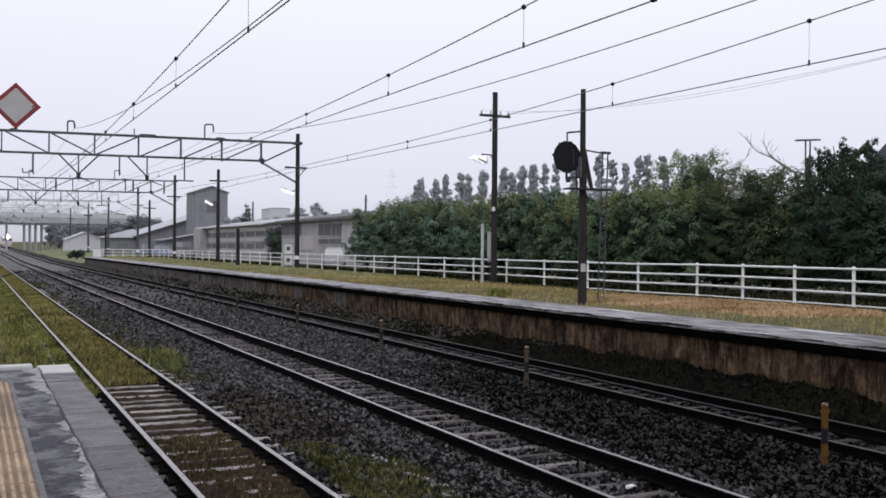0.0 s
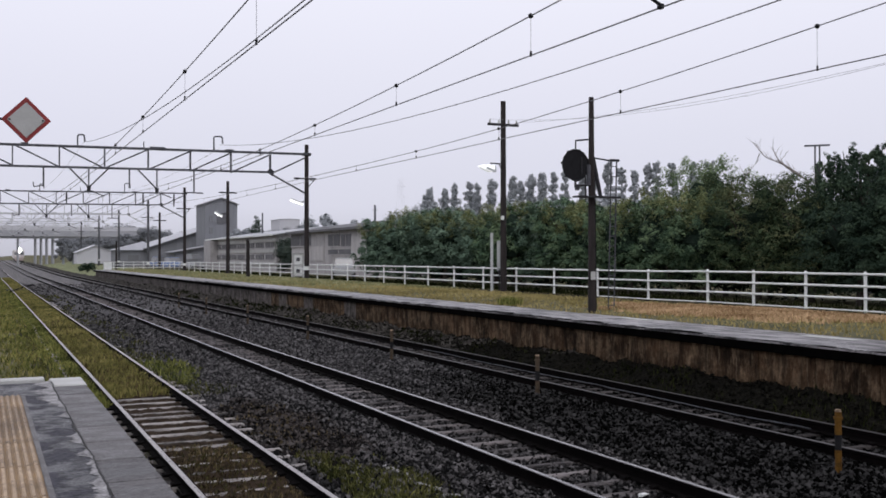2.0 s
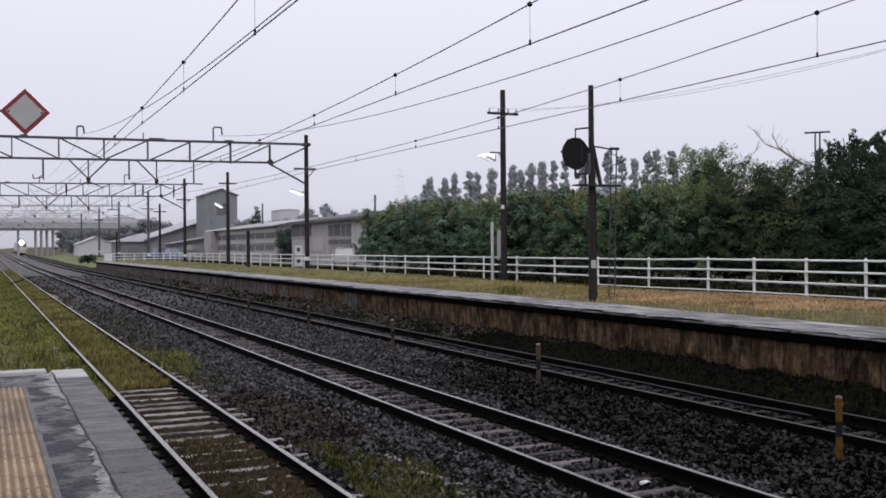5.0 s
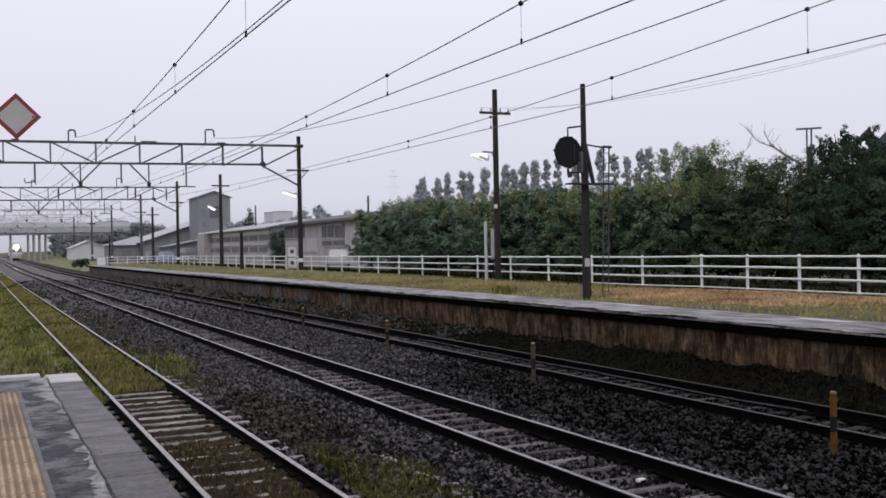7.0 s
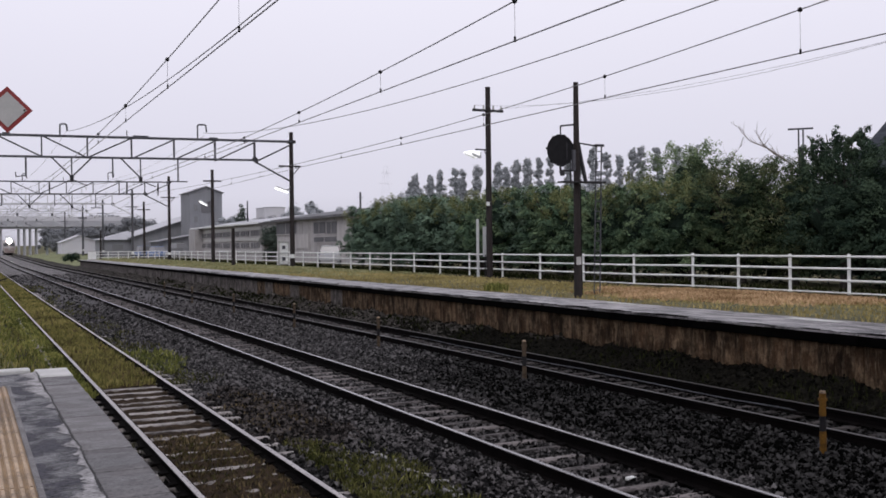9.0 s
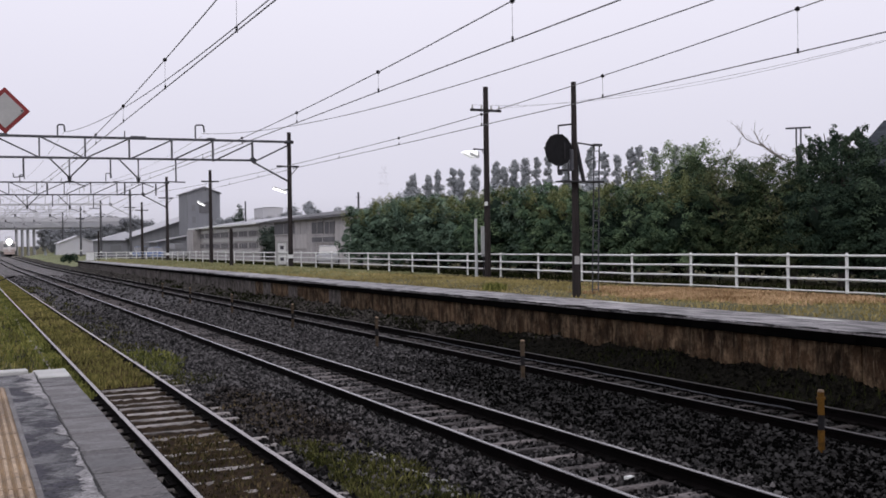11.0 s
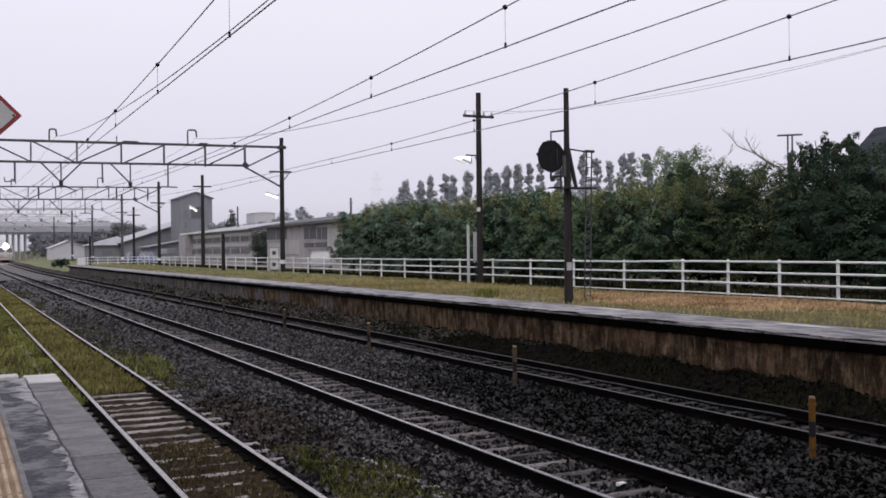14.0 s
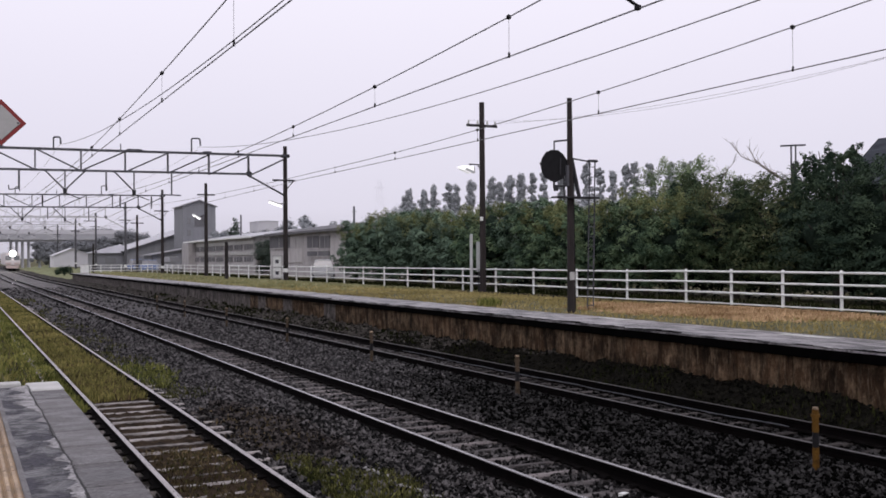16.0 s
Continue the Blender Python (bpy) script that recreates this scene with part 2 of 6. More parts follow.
M_PLATE = material("grey_sign_back", (0.36, 0.36, 0.35), (0.46, 0.46, 0.45), 0.5, 3, 40, 0.05)
M_GRASS = material("mixed_grass", (0.055, 0.060, 0.017), (0.34, 0.295, 0.112), 0.85, 0.35, 5, 0.0, island=True, random_tint=0.35, third=(0.172, 0.158, 0.050), spec=0.1)
M_MOWN = material("mown_yellow_grass", (0.165, 0.138, 0.050), (0.455, 0.375, 0.172), 0.85, 0.35, 5, 0.0, island=True, random_tint=0.22, third=(0.302, 0.250, 0.103), spec=0.1)
# Grass at the far platform end, paled in colour for haze.
M_PALEGRASS = material("hazed_green_grass", (0.13, 0.145, 0.068), (0.46, 0.445, 0.26), 0.9, 0.5, 5, 0.0, island=True, random_tint=0.35, third=(0.275, 0.283, 0.145), spec=0.06)
M_GREEN = material("green_weed", (0.038, 0.050, 0.013), (0.29, 0.29, 0.090), 0.9, 0.5, 5, 0.0, island=True, random_tint=0.4, third=(0.122, 0.134, 0.038), spec=0.06)
# Weed green darkened as for shade, behind the fence and below the wall.
M_SHADE_WEED = material("shaded_weed", (0.0045, 0.00675, 0.00225), (0.0285, 0.0315, 0.01125), 0.9, 0.5, 5, 0.0, island=True, random_tint=0.4, third=(0.01275, 0.01575, 0.00525), spec=0.03)
M_OLIVE = material("olive_weed", (0.016, 0.020, 0.006), (0.125, 0.120, 0.042), 0.9, 0.8, 5, 0.0, island=True, random_tint=0.4, third=(0.050, 0.053, 0.017), spec=0.05)
M_STRAW = material("dry_straw", (0.22, 0.130, 0.062), (0.64, 0.445, 0.265), 0.9, 0.7, 5, 0.0, island=True, random_tint=0.4, third=(0.42, 0.285, 0.16), spec=0.1)
M_STRAWDARK = material("brown_weed", (0.0309, 0.0234, 0.0123), (0.1878, 0.1427, 0.0764), 0.9, 0.7, 5, 0.0, island=True, random_tint=0.4, third=(0.0906, 0.0702, 0.0355), spec=0.1)
M_LEAF_DARK = material("dark_leaf", (0.0150, 0.0285, 0.0195), (0.100, 0.143, 0.086), 0.85, 1.1, 4, 0.0, island=True, random_tint=0.07, spec=0.02, grain=0.06, third=(0.03808, 0.06016, 0.04136), ramp=(0.33, 0.72))
# Leaf green darkened to carry the deep shade below the trees.
M_LEAF_SHADE = material("shaded_undergrowth_leaf", (0.0036, 0.007, 0.006), (0.0252, 0.038, 0.0288), 0.85, 1.1, 4, 0.0, island=True, random_tint=0.2, third=(0.0108, 0.018, 0.0144), spec=0.03)
M_LEAF_MID = material("mid_green_leaf", (0.0266, 0.049, 0.0318), (0.2288, 0.3024, 0.1588), 0.85, 1.1, 4, 0.0, island=True, random_tint=0.07, spec=0.02, grain=0.06, third=(0.0758, 0.1232, 0.0731), ramp=(0.33, 0.72))
# Hedge leaf for the farther trees, greyed and lightened for mist.
M_LEAF_HAZED = material("hazed_green_leaf", (0.04979, 0.08119, 0.06003), (0.2077, 0.284, 0.1953), 0.85, 0.8, 4, 0.0, island=True, random_tint=0.07, spec=0.02, grain=0.06, third=(0.1089, 0.1647, 0.1182), ramp=(0.3, 0.7))
M_LEAF_IVY = material("dark_ivy_leaf", (0.030, 0.042, 0.036), (0.115, 0.140, 0.112), 0.85, 0.8, 4, 0.0, island=True, random_tint=0.07, spec=0.02, grain=0.06, third=(0.062, 0.082, 0.068), ramp=(0.3, 0.7))
M_LEAF_LIGHT = material("pale_green_leaf", (0.066, 0.1008, 0.06), (0.348, 0.408, 0.222), 0.85, 1.0, 4, 0.0, island=True, random_tint=0.08, spec=0.02, grain=0.08, third=(0.174, 0.234, 0.1296))
# Lighter leaf for the tree tops; light from above is in the colour.
M_LEAF_TOPLIT = material("top_lit_olive_leaf", (0.060, 0.072, 0.032), (0.30, 0.315, 0.150), 0.85, 0.9, 4, 0.0, island=True, random_tint=0.10, spec=0.02, grain=0.08, third=(0.150, 0.168, 0.075))
M_LEAF_RUST = material("reddish_vine_leaf", (0.0243, 0.0402, 0.0234), (0.1829, 0.1742, 0.0869), 0.85, 1.1, 4, 0.0, island=True, random_tint=0.09, spec=0.02, grain=0.08, third=(0.0614, 0.0898, 0.0469), ramp=(0.33, 0.76))
# Distant foliage and trunks; the mist is mixed into these pale greys.
M_PINE = material("hazed_pine", (0.235, 0.255, 0.27), (0.39, 0.41, 0.425), 0.9, 0.4, 3, 0.0, island=True, random_tint=0.2, spec=0.05, grain=0.2)
M_WOODS = material("hazed_far_woods", (0.17, 0.18, 0.195), (0.25, 0.26, 0.275), 0.9, 0.2, 2, 0.0, island=True, random_tint=0.3, spec=0.05)
# Colour of the added crown cores: painted shade seen between the leaves.
M_CORE = material("crown_gap_shade", (0.009, 0.015, 0.0112), (0.0324, 0.05, 0.0363), 0.95, 5, 26, 0.6, spec=0.02)
M_BARK = material("rough_bark", (0.02, 0.016, 0.013), (0.07, 0.058, 0.048), 0.9, 4, 30, 0.6, stretch=(3, 3, 0.5))
M_TWIG = material("bare_grey_branch", (0.12, 0.10, 0.09), (0.25, 0.22, 0.20), 0.9, 4, 30, 0.3)
M_TOWER = material("grey_cladding", (0.185, 0.192, 0.21), (0.245, 0.252, 0.272), 0.8, 0.6, 8, 0.1, stretch=(3, 3, 0.4))
M_TOWERROOF = material("dull_grey_roof", (0.17, 0.17, 0.18), (0.25, 0.25, 0.265), 0.7, 1, 10, 0.1)
M_SHEDWALL = material("faded_grey_cladding", (0.30, 0.288, 0.290), (0.50, 0.48, 0.475), 0.8, 0.7, 8, 0.15, stretch=(2, 2, 0.5), random_tint=0.25)
M_SHEDROOF = material("wet_pale_sheet_roof", (0.30, 0.305, 0.33), (0.42, 0.425, 0.45), 0.4, 0.5, 12, 0.1, spec=0.3)
M_DARKROOF = material("dark_sheet_roof", (0.10, 0.10, 0.108), (0.18, 0.18, 0.19), 0.75, 0.6, 12, 0.1, spec=0.15)
M_WINDOW = glass("grey_window_glass", (0.20, 0.205, 0.215), 0.15)
# Ridge grey has the mist put into its colour.
M_RIDGE = material("misty_ridge", (0.27, 0.28, 0.305), (0.33, 0.34, 0.365), 0.95, 0.02, 0.3, 0.0, spec=0.02)
M_BRIDGE = material("grey_bridge_concrete", (0.33, 0.335, 0.36), (0.43, 0.435, 0.46), 0.8, 0.3, 6, 0.1)
# Pylon steel, paled almost to sky tone for the mist.
M_PYLON = material("hazed_pylon_steel", (0.62, 0.62, 0.655), (0.76, 0.76, 0.80), 0.8, 0.5, 6, 0.1)
# Distant walls, roofs and parapet, lightened in colour for haze.
M_PALEWALL = material("hazed_pale_wall", (0.54, 0.54, 0.575), (0.60, 0.60, 0.63), 0.8, 0.5, 6, 0.1)
# Train colours paled and greyed to sink into the mist.
M_TRAIN = material("hazed_silver_train_body", (0.60, 0.57, 0.57), (0.70, 0.67, 0.67), 0.6, 1, 20, 0.0)
M_TRAINBAND = material("hazed_train_band", (0.46, 0.37, 0.34), (0.54, 0.44, 0.41), 0.5, 1, 20, 0.0)
M_LAMP = glow("lit_platform_tube", (0.95, 0.98, 1.0), 3.0)
M_LAMPLIT = glow("lit_lamp_housing", (0.97, 0.98, 1.0), 0.8)
M_LAMPDIM = glow("dim_lamp_lens", (0.95, 1.0, 1.0), 0.45)
M_HEADLAMP = glow("headlamp_glow", (1.0, 0.96, 0.90), 140.0)
M_CAR_BLUE = glass("blue_car_paint", (0.22, 0.30, 0.52), 0.25)
M_CAR_WHITE = glass("white_car_paint", (0.46, 0.47, 0.49), 0.25)
M_RUBBER = material("black_rubber", (0.01, 0.01, 0.01), (0.03, 0.03, 0.03), 0.8)
M_HOUSEWALL = material("dark_slate_gable", (0.030, 0.035, 0.043), (0.065, 0.072, 0.085), 0.9, 1, 12, 0.1, stretch=(1, 1, 8), spec=0.08)
M_TACTBASE = material("dirty_tactile_base", (0.055, 0.036, 0.020), (0.30, 0.195, 0.095), 0.6, 1.9, 70, 0.3, random_tint=0.10, spec=0.25, grain=0.7, placed=True)
M_SOIL = material("brown_track_soil", (0.003, 0.0024, 0.0018), (0.050, 0.034, 0.021), 0.95, 6, 30, 0.9, spec=0.04)
M_PALEGREY = material("broken_pale_grey", (0.07, 0.069, 0.070), (0.42, 0.41, 0.415), 0.7, 9, 60, 0.6, spec=0.2, grain=0.9)
M_CRACK = material("dark_joint", (0.004, 0.004, 0.005), (0.02, 0.02, 0.02), 0.8, 8, 50, 0.3)
M_OLDPLASTIC = material("pale_plastic_pipe", (0.40, 0.42, 0.42), (0.58, 0.60, 0.60), 0.6, 3, 40, 0.1)


# ---- builders ----
def box(bm, c, s, rz=0.0, ry=0.0, rx=0.0):
    m = Matrix.Translation(c) @ Euler((radians(rx), radians(ry), radians(rz))).to_matrix().to_4x4() @ Matrix.Diagonal((*s, 1))
    return bmesh.ops.create_cube(bm, size=1.0, matrix=m)["verts"]


def rod(bm, a, b, r0, r1=None, seg=8):
    a, b = Vector(a), Vector(b)
    d = b - a
    m = Matrix.Translation((a + b) / 2) @ d.to_track_quat("Z", "Y").to_matrix().to_4x4()
    return bmesh.ops.create_cone(bm, cap_ends=True, segments=seg, radius1=r0, radius2=r0 if r1 is None else r1, depth=d.length, matrix=m)["verts"]


def bevelled(bm, w, seg=1):
    bmesh.ops.bevel(bm, geom=list(bm.edges), offset=w, segments=seg, affect="EDGES")
    return bm


def data_of(name, bm, mat):
    me = bpy.data.meshes.new(name)
    bm.to_mesh(me)
    bm.free()
    me.materials.append(mat)
    return me


def part(name, bm, mat, parent=None, label=""):
    ob = new(name, bm if isinstance(bm, bpy.types.Mesh) else data_of(name, bm, mat))
    if parent:
        ob.parent = parent
    return tagged(ob, label)


def piece(name, me, parent, loc, rz=0.0, scale=(1, 1, 1)):
    ob = new(name, me)
    ob.parent = parent
    ob.location, ob.rotation_euler, ob.scale = loc, (0, 0, rz), scale
    return ob


def thing(name, label, category, group="", at=(0, 0, 0), kind=""):
    ob = new(name)
    ob.empty_display_size = 0.2
    ob.location = at
    return tagged(ob, label, category, group, kind)


def boxes(items, bevel=0.0):
    bm = bmesh.new()
    for it in items:
        box(bm, *it)
    return bevelled(bm, bevel) if bevel else bm


def rods(items, seg=8):
    bm = bmesh.new()
    for it in items:
        rod(bm, *it, seg=seg)
    return bm


def tube(name, pts, r, mat, parent=None, label="", seg=5):
    """A wire along a smooth line of points, as a mesh tube."""
    pts = [Vector(p) for p in pts]
    vs, fs = [], []
    for i, p in enumerate(pts):
        d = (pts[min(i + 1, len(pts) - 1)] - pts[max(i - 1, 0)]).normalized()
        u = d.cross(Vector((0, 0, 1)))
        u = u.normalized() if u.length > 1e-4 else Vector((1, 0, 0))
        v = d.cross(u)
        vs += [p + r * (math.cos(k * 2 * math.pi / seg) * u + math.sin(k * 2 * math.pi / seg) * v) for k in range(seg)]
        if i:
            fs += [((i - 1) * seg + k, (i - 1) * seg + (k + 1) % seg, i * seg + (k + 1) % seg, i * seg + k) for k in range(seg)]
    me = bpy.data.meshes.new(name)
    me.from_pydata(vs, [], fs)
    me.materials.append(mat)
    return part(name, me, mat, parent, label)


def cloud(name, verts, faces, mat, parent=None, label="", smooth=False):
    """One mesh out of arrays: verts (n, 3), faces (m, 3 or 4)."""
    me = bpy.data.meshes.new(name)
    k = faces.shape[1]
    me.vertices.add(len(verts))
    me.vertices.foreach_set("co", np.ascontiguousarray(verts, dtype=np.float32).ravel())
    me.loops.add(faces.size)
    me.loops.foreach_set("vertex_index", np.ascontiguousarray(faces, dtype=np.int32).ravel())
    me.polygons.add(len(faces))
    me.polygons.foreach_set("loop_start", np.arange(0, faces.size, k, dtype=np.int32))
    me.update(calc_edges=True)
    me.materials.append(mat)
    return part(name, me, mat, parent, label)


def rise(y):
    """The line climbs gently beyond the station."""
    return 0.006 * max(0.0, min(y, 700) - 140)


def rise_np(y):
    return 0.006 * np.clip(np.minimum(y, 700) - 140, 0, None)


rng = np.random.default_rng(7)


def waves(x, y):
    return (np.sin(x * 5.1 + 1.3 * np.sin(y * 3.7)) * np.sin(y * 4.3 + 1.1 * np.sin(x * 2.9)) * 0.5
            + 0.5 * np.sin(x * 1.7 + y * 0.9) * np.sin(y * 1.3 - x * 0.6))


# ---- the lie of the tracks ----
GAUGE = 1.067
TRACKS = {"siding": 2.47, "main": 5.90, "far": 9.90}
PLATFORM_Z = 0.92
LIFT = 0.045  # the siding's lighter rail is lower, so its sleepers lie higher


def bed_z(x, y):
    """Top of the ballast across the three tracks: shoulders over the sleeper ends, a bank at the far wall."""
    z = -0.192 + 0.0 * x
    for c in (TRACKS["main"], TRACKS["far"]):
        d = np.abs(x - c)
        z = z + 0.060 * np.clip((d - 0.60) / 0.10, 0, 1) * np.clip((2.2 - d) / 0.8, 0, 1)
    z = z + 0.03 * np.exp(-((x - 4.2) / 0.55) ** 2)
    z = z + 0.36 * np.clip((x - 10.65) / 0.85, 0, 1) ** 1.3 * (1 + 0.35 * waves(x * 0.2, y * 0.8)) - 0.12 * np.clip((1.75 - x) / 0.6, 0, 1)
    z = z - 0.05 * np.exp(-((x - 2.47) / 0.62) ** 8) + LIFT * np.exp(-((x - 2.47) / 1.1) ** 8)
    z = z + np.clip((x - 3.06) / 0.12, 0, 1) * np.clip((3.9 - x) / 0.4, 0, 1) * np.clip(0.012 + 0.06 * waves(x * 0.4 + 2, y * 0.55), 0, 0.055)
    return z + 0.012 * waves(x * 1.7, y * 1.7) + 0.01 * waves(x * 5, y * 5) + rise_np(y)


# ground: one sheet to the horizon, stepping up behind the far platform
def build_ground():
    xs = np.array([-2500, -600, -150, -60, -20, -8, -3, -1, 0.5, 1.3, 4, 8, 11.3, 11.45, 13, 16, 19.9, 20.6, 22, 30, 60, 150, 600, 2500], float)
    zs = np.array([-0.3, -0.3, -0.3, -0.3, -0.3, -0.28, -0.26, -0.26, -0.3, -0.4, -0.45, -0.45, -0.45, -0.45, -0.4, -0.2, 0.55, 0.72, 0.74, 0.75, 0.75, 0.75, 0.75, 0.75])
    ys = np.array([-2500, -500, -100, -40, -10, 0, 10, 20, 30, 45, 60, 80, 100, 120, 140, 170, 200, 240, 300, 400, 550, 700, 1200, 2600, 4600], float)
    X, Y = np.meshgrid(xs, ys, indexing="ij")
    Z = zs[:, None] + rise_np(Y) + 0 * X
    v = np.stack([X, Y, Z], -1).reshape(-1, 3)
    i = np.arange(len(xs) - 1)[:, None] * len(ys) + np.arange(len(ys) - 1)[None]
    f = np.stack([i, i + len(ys), i + len(ys) + 1, i + 1], -1).reshape(-1, 4)
    ob = cloud("ground", v, f, M_GROUND)
    tagged(ob, "brownish grassy ground beside the railway", "ground", kind="structure")


build_ground()


def build_bed():
    xs = np.arange(1.15, 11.56, 0.10)
    ys = np.concatenate([np.arange(-12, 1.5, 0.5), np.arange(1.5, 45, 0.10), np.arange(45, 130, 0.4), np.arange(130, 420, 4.0)])
    X, Y = np.meshgrid(xs, ys, indexing="ij")
    Z = bed_z(X, Y) + rng.normal(0, 0.006, X.shape)
    v = np.stack([X, Y, Z], -1).reshape(-1, 3)
    i = np.arange(len(xs) - 1)[:, None] * len(ys) + np.arange(len(ys) - 1)[None]
    f = np.stack([i, i + len(ys), i + len(ys) + 1, i + 1], -1).reshape(-1, 4)
    near = (f[:, 0] < (len(xs) - 10) * len(ys))
    # masks of the farther bed and bank, whose paler colours stand for haze
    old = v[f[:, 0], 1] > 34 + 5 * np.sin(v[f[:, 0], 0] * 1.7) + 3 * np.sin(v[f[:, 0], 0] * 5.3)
    bank_hazed = v[f[:, 0], 1] > 22 + 3 * np.sin(v[f[:, 0], 0] * 7.0) + 2 * np.sin(v[f[:, 0], 1] * 1.3)
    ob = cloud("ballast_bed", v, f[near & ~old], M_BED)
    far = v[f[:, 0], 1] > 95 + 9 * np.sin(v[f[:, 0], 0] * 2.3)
    tagged(cloud("ballast_bed_far", v, f[near & far], M_BED_FAR), "ballast bed far along the tracks, palest with haze", "ballast", kind="structure")
    tagged(cloud("ballast_bed_hazed", v, f[near & old & ~far], M_BED_HAZED), "ballast bed farther along the tracks, greyed with haze", "ballast", kind="structure")
    tagged(cloud("bank_gravel", v, f[~near & bank_hazed], M_BANK_HAZED), "gravel banked along the platform wall, paler with haze", "gravel bank", kind="structure")
    tagged(cloud("bank_earth", v, f[~near & ~bank_hazed], M_BANK), "dark earth banked against the platform wall", "earth bank", kind="structure")
    tagged(ob, "dark wet crushed stone ballast bed under the tracks", "ballast", kind="structure")


build_bed()


# ---- tracks ----
def rail_profile():
    return [(-0.0635, -0.153), (0.0635, -0.153), (0.0635, -0.140), (0.012, -0.122), (0.010, -0.045), (0.0325, -0.034), (0.0325, -0.004),
            (-0.0325, -0.004), (-0.0325, -0.034), (-0.010, -0.045), (-0.012, -0.122), (-0.0635, -0.140)]


def extrude_y(profile, x, ys, mat, name, parent, dz=0.0):
    n = len(profile)
    v = [(x + px, y, pz + dz + rise(y)) for y in ys for px, pz in profile]
    f = [(j * n + k, j * n + (k + 1) % n, (j + 1) * n + (k + 1) % n, (j + 1) * n + k) for j in range(len(ys) - 1) for k in range(n)]
    me = bpy.data.meshes.new(name)
    me.from_pydata(v, [], f + [tuple(range(n - 1, -1, -1)), tuple(range((len(ys) - 1) * n, len(ys) * n))])
    me.materials.append(mat)
    bm = bmesh.new()
    bm.from_mesh(me)
    bmesh.ops.recalc_face_normals(bm, faces=bm.faces)
    bm.to_mesh(me)
    bm.free()
    return part(name, me, mat, parent)


def sleeper_mesh(mat, length, width):
    bm = bmesh.new()
    vs = box(bm, (0, 0, -0.222), (length, width, 0.14))
    for v in vs:
        if v.co.z > -0.2:
            v.co.y *= 0.92 if mat == M_SLEEPER_OLD else 0.78
    bevelled(bm, 0.014)
    return data_of("sleeper", bm, mat)


def build_track(key, x, label, old, spacing, y1):
    tr = thing("railway_track", label, "railway track", "tracks through the station", (0, 0, 0))
    ys = [-12, 140, 190, 240, 320, 420]
    for side in (-1, 1):
        rail = extrude_y([(px, pz * (0.106 / 0.153) if old and pz < -0.01 else pz) for px, pz in rail_profile()], x + side * (GAUGE / 2 + 0.0325), ys, M_RAIL, "rail", tr)
        extrude_y([(-0.03, -0.004), (0.03, -0.004), (0.024, 0.0), (-0.024, 0.0)], x + side * (GAUGE / 2 + 0.0325), ys, {"far": M_HEAD_DULL, "siding": M_HEAD_SIDING}.get(key, M_HEAD), "running_surface", rail)
    me = sleeper_mesh(M_SLEEPER_OLD if old else M_SLEEPER_DARK if key == "far" else M_SLEEPER, 1.88 if old else 2.1, 0.125 if old else 0.155)
    bm = bmesh.new()
    vs = box(bm, (0, 0, -0.140), (0.26, 0.11, 0.030))
    for v in vs:
        v.co.x *= 1.0 if v.co.z < -0.14 else 0.85
    clip = data_of("rail_fastening", bm, M_RAIL)
    r = random.Random(key)
    y = -4.0
    while y < y1:
        s = piece("sleeper", me, tr, (x + r.uniform(-0.03, 0.03), y, r.uniform(-0.012, 0.006) + (LIFT if old else 0)), r.uniform(-0.012, 0.012) * (2 if old else 1))
        if 5 < y < 26:
            for side in (-1, 1):
                piece("rail_fastening", clip, s, (x - s.location.x + side * (GAUGE / 2 + 0.0325), 0, -s.location.z + (LIFT if old else 0)))
        y += spacing + r.uniform(-0.02, 0.02)


build_track("siding", TRACKS["siding"], "overgrown siding track with pale old sleepers", True, 0.52, 60)
build_track("main", TRACKS["main"], "main track with polished rails in dark ballast", False, 0.50, 75)
build_track("far", TRACKS["far"], "far track with dull rails beside the platform", False, 0.47, 66)


switch = thing("switch_rail", "dark rusty switch rail lying across the siding", "rail")
part("rail", rods([((1.72, 74.0, -0.03), (3.80, 91.5, -0.03), 0.07)], 6), M_RAIL, switch)
part("tie_bar", boxes([((2.5, 79.0, -0.07), (1.9, 0.35, 0.10), 5)], 0.01), M_STEEL, switch)


def build_soil():
    xs, ys = np.arange(1.98, 2.97, 0.07), np.arange(-4, 60, 0.09)
    X, Y = np.meshgrid(xs, ys, indexing="ij")
    Z = -0.158 + LIFT + 0.005 * waves(X * 3.1, Y * 2.3) + 0.004 * np.clip((12.6 - Y) / 0.8, 0, 1) - 0.012 * np.clip((Y - 12.2) / 0.6, 0, 1) * np.clip((17.6 - Y) / 0.5, 0, 1) + 0.024 * np.clip((Y - 17.4) / 0.8, 0, 1) + rng.normal(0, 0.009, X.shape)
    i = np.arange(len(xs) - 1)[:, None] * len(ys) + np.arange(len(ys) - 1)[None]
    f = np.stack([i, i + len(ys), i + len(ys) + 1, i + 1], -1).reshape(-1, 4)
    tagged(cloud("track_soil", np.stack([X, Y, Z], -1).reshape(-1, 3), f, M_SOIL), "brown soil silting up the siding between its rails", "soil", kind="structure")


build_soil()


# loose stones of the ballast
EXTRA = 38000  # more stones where the ballast lies nearest


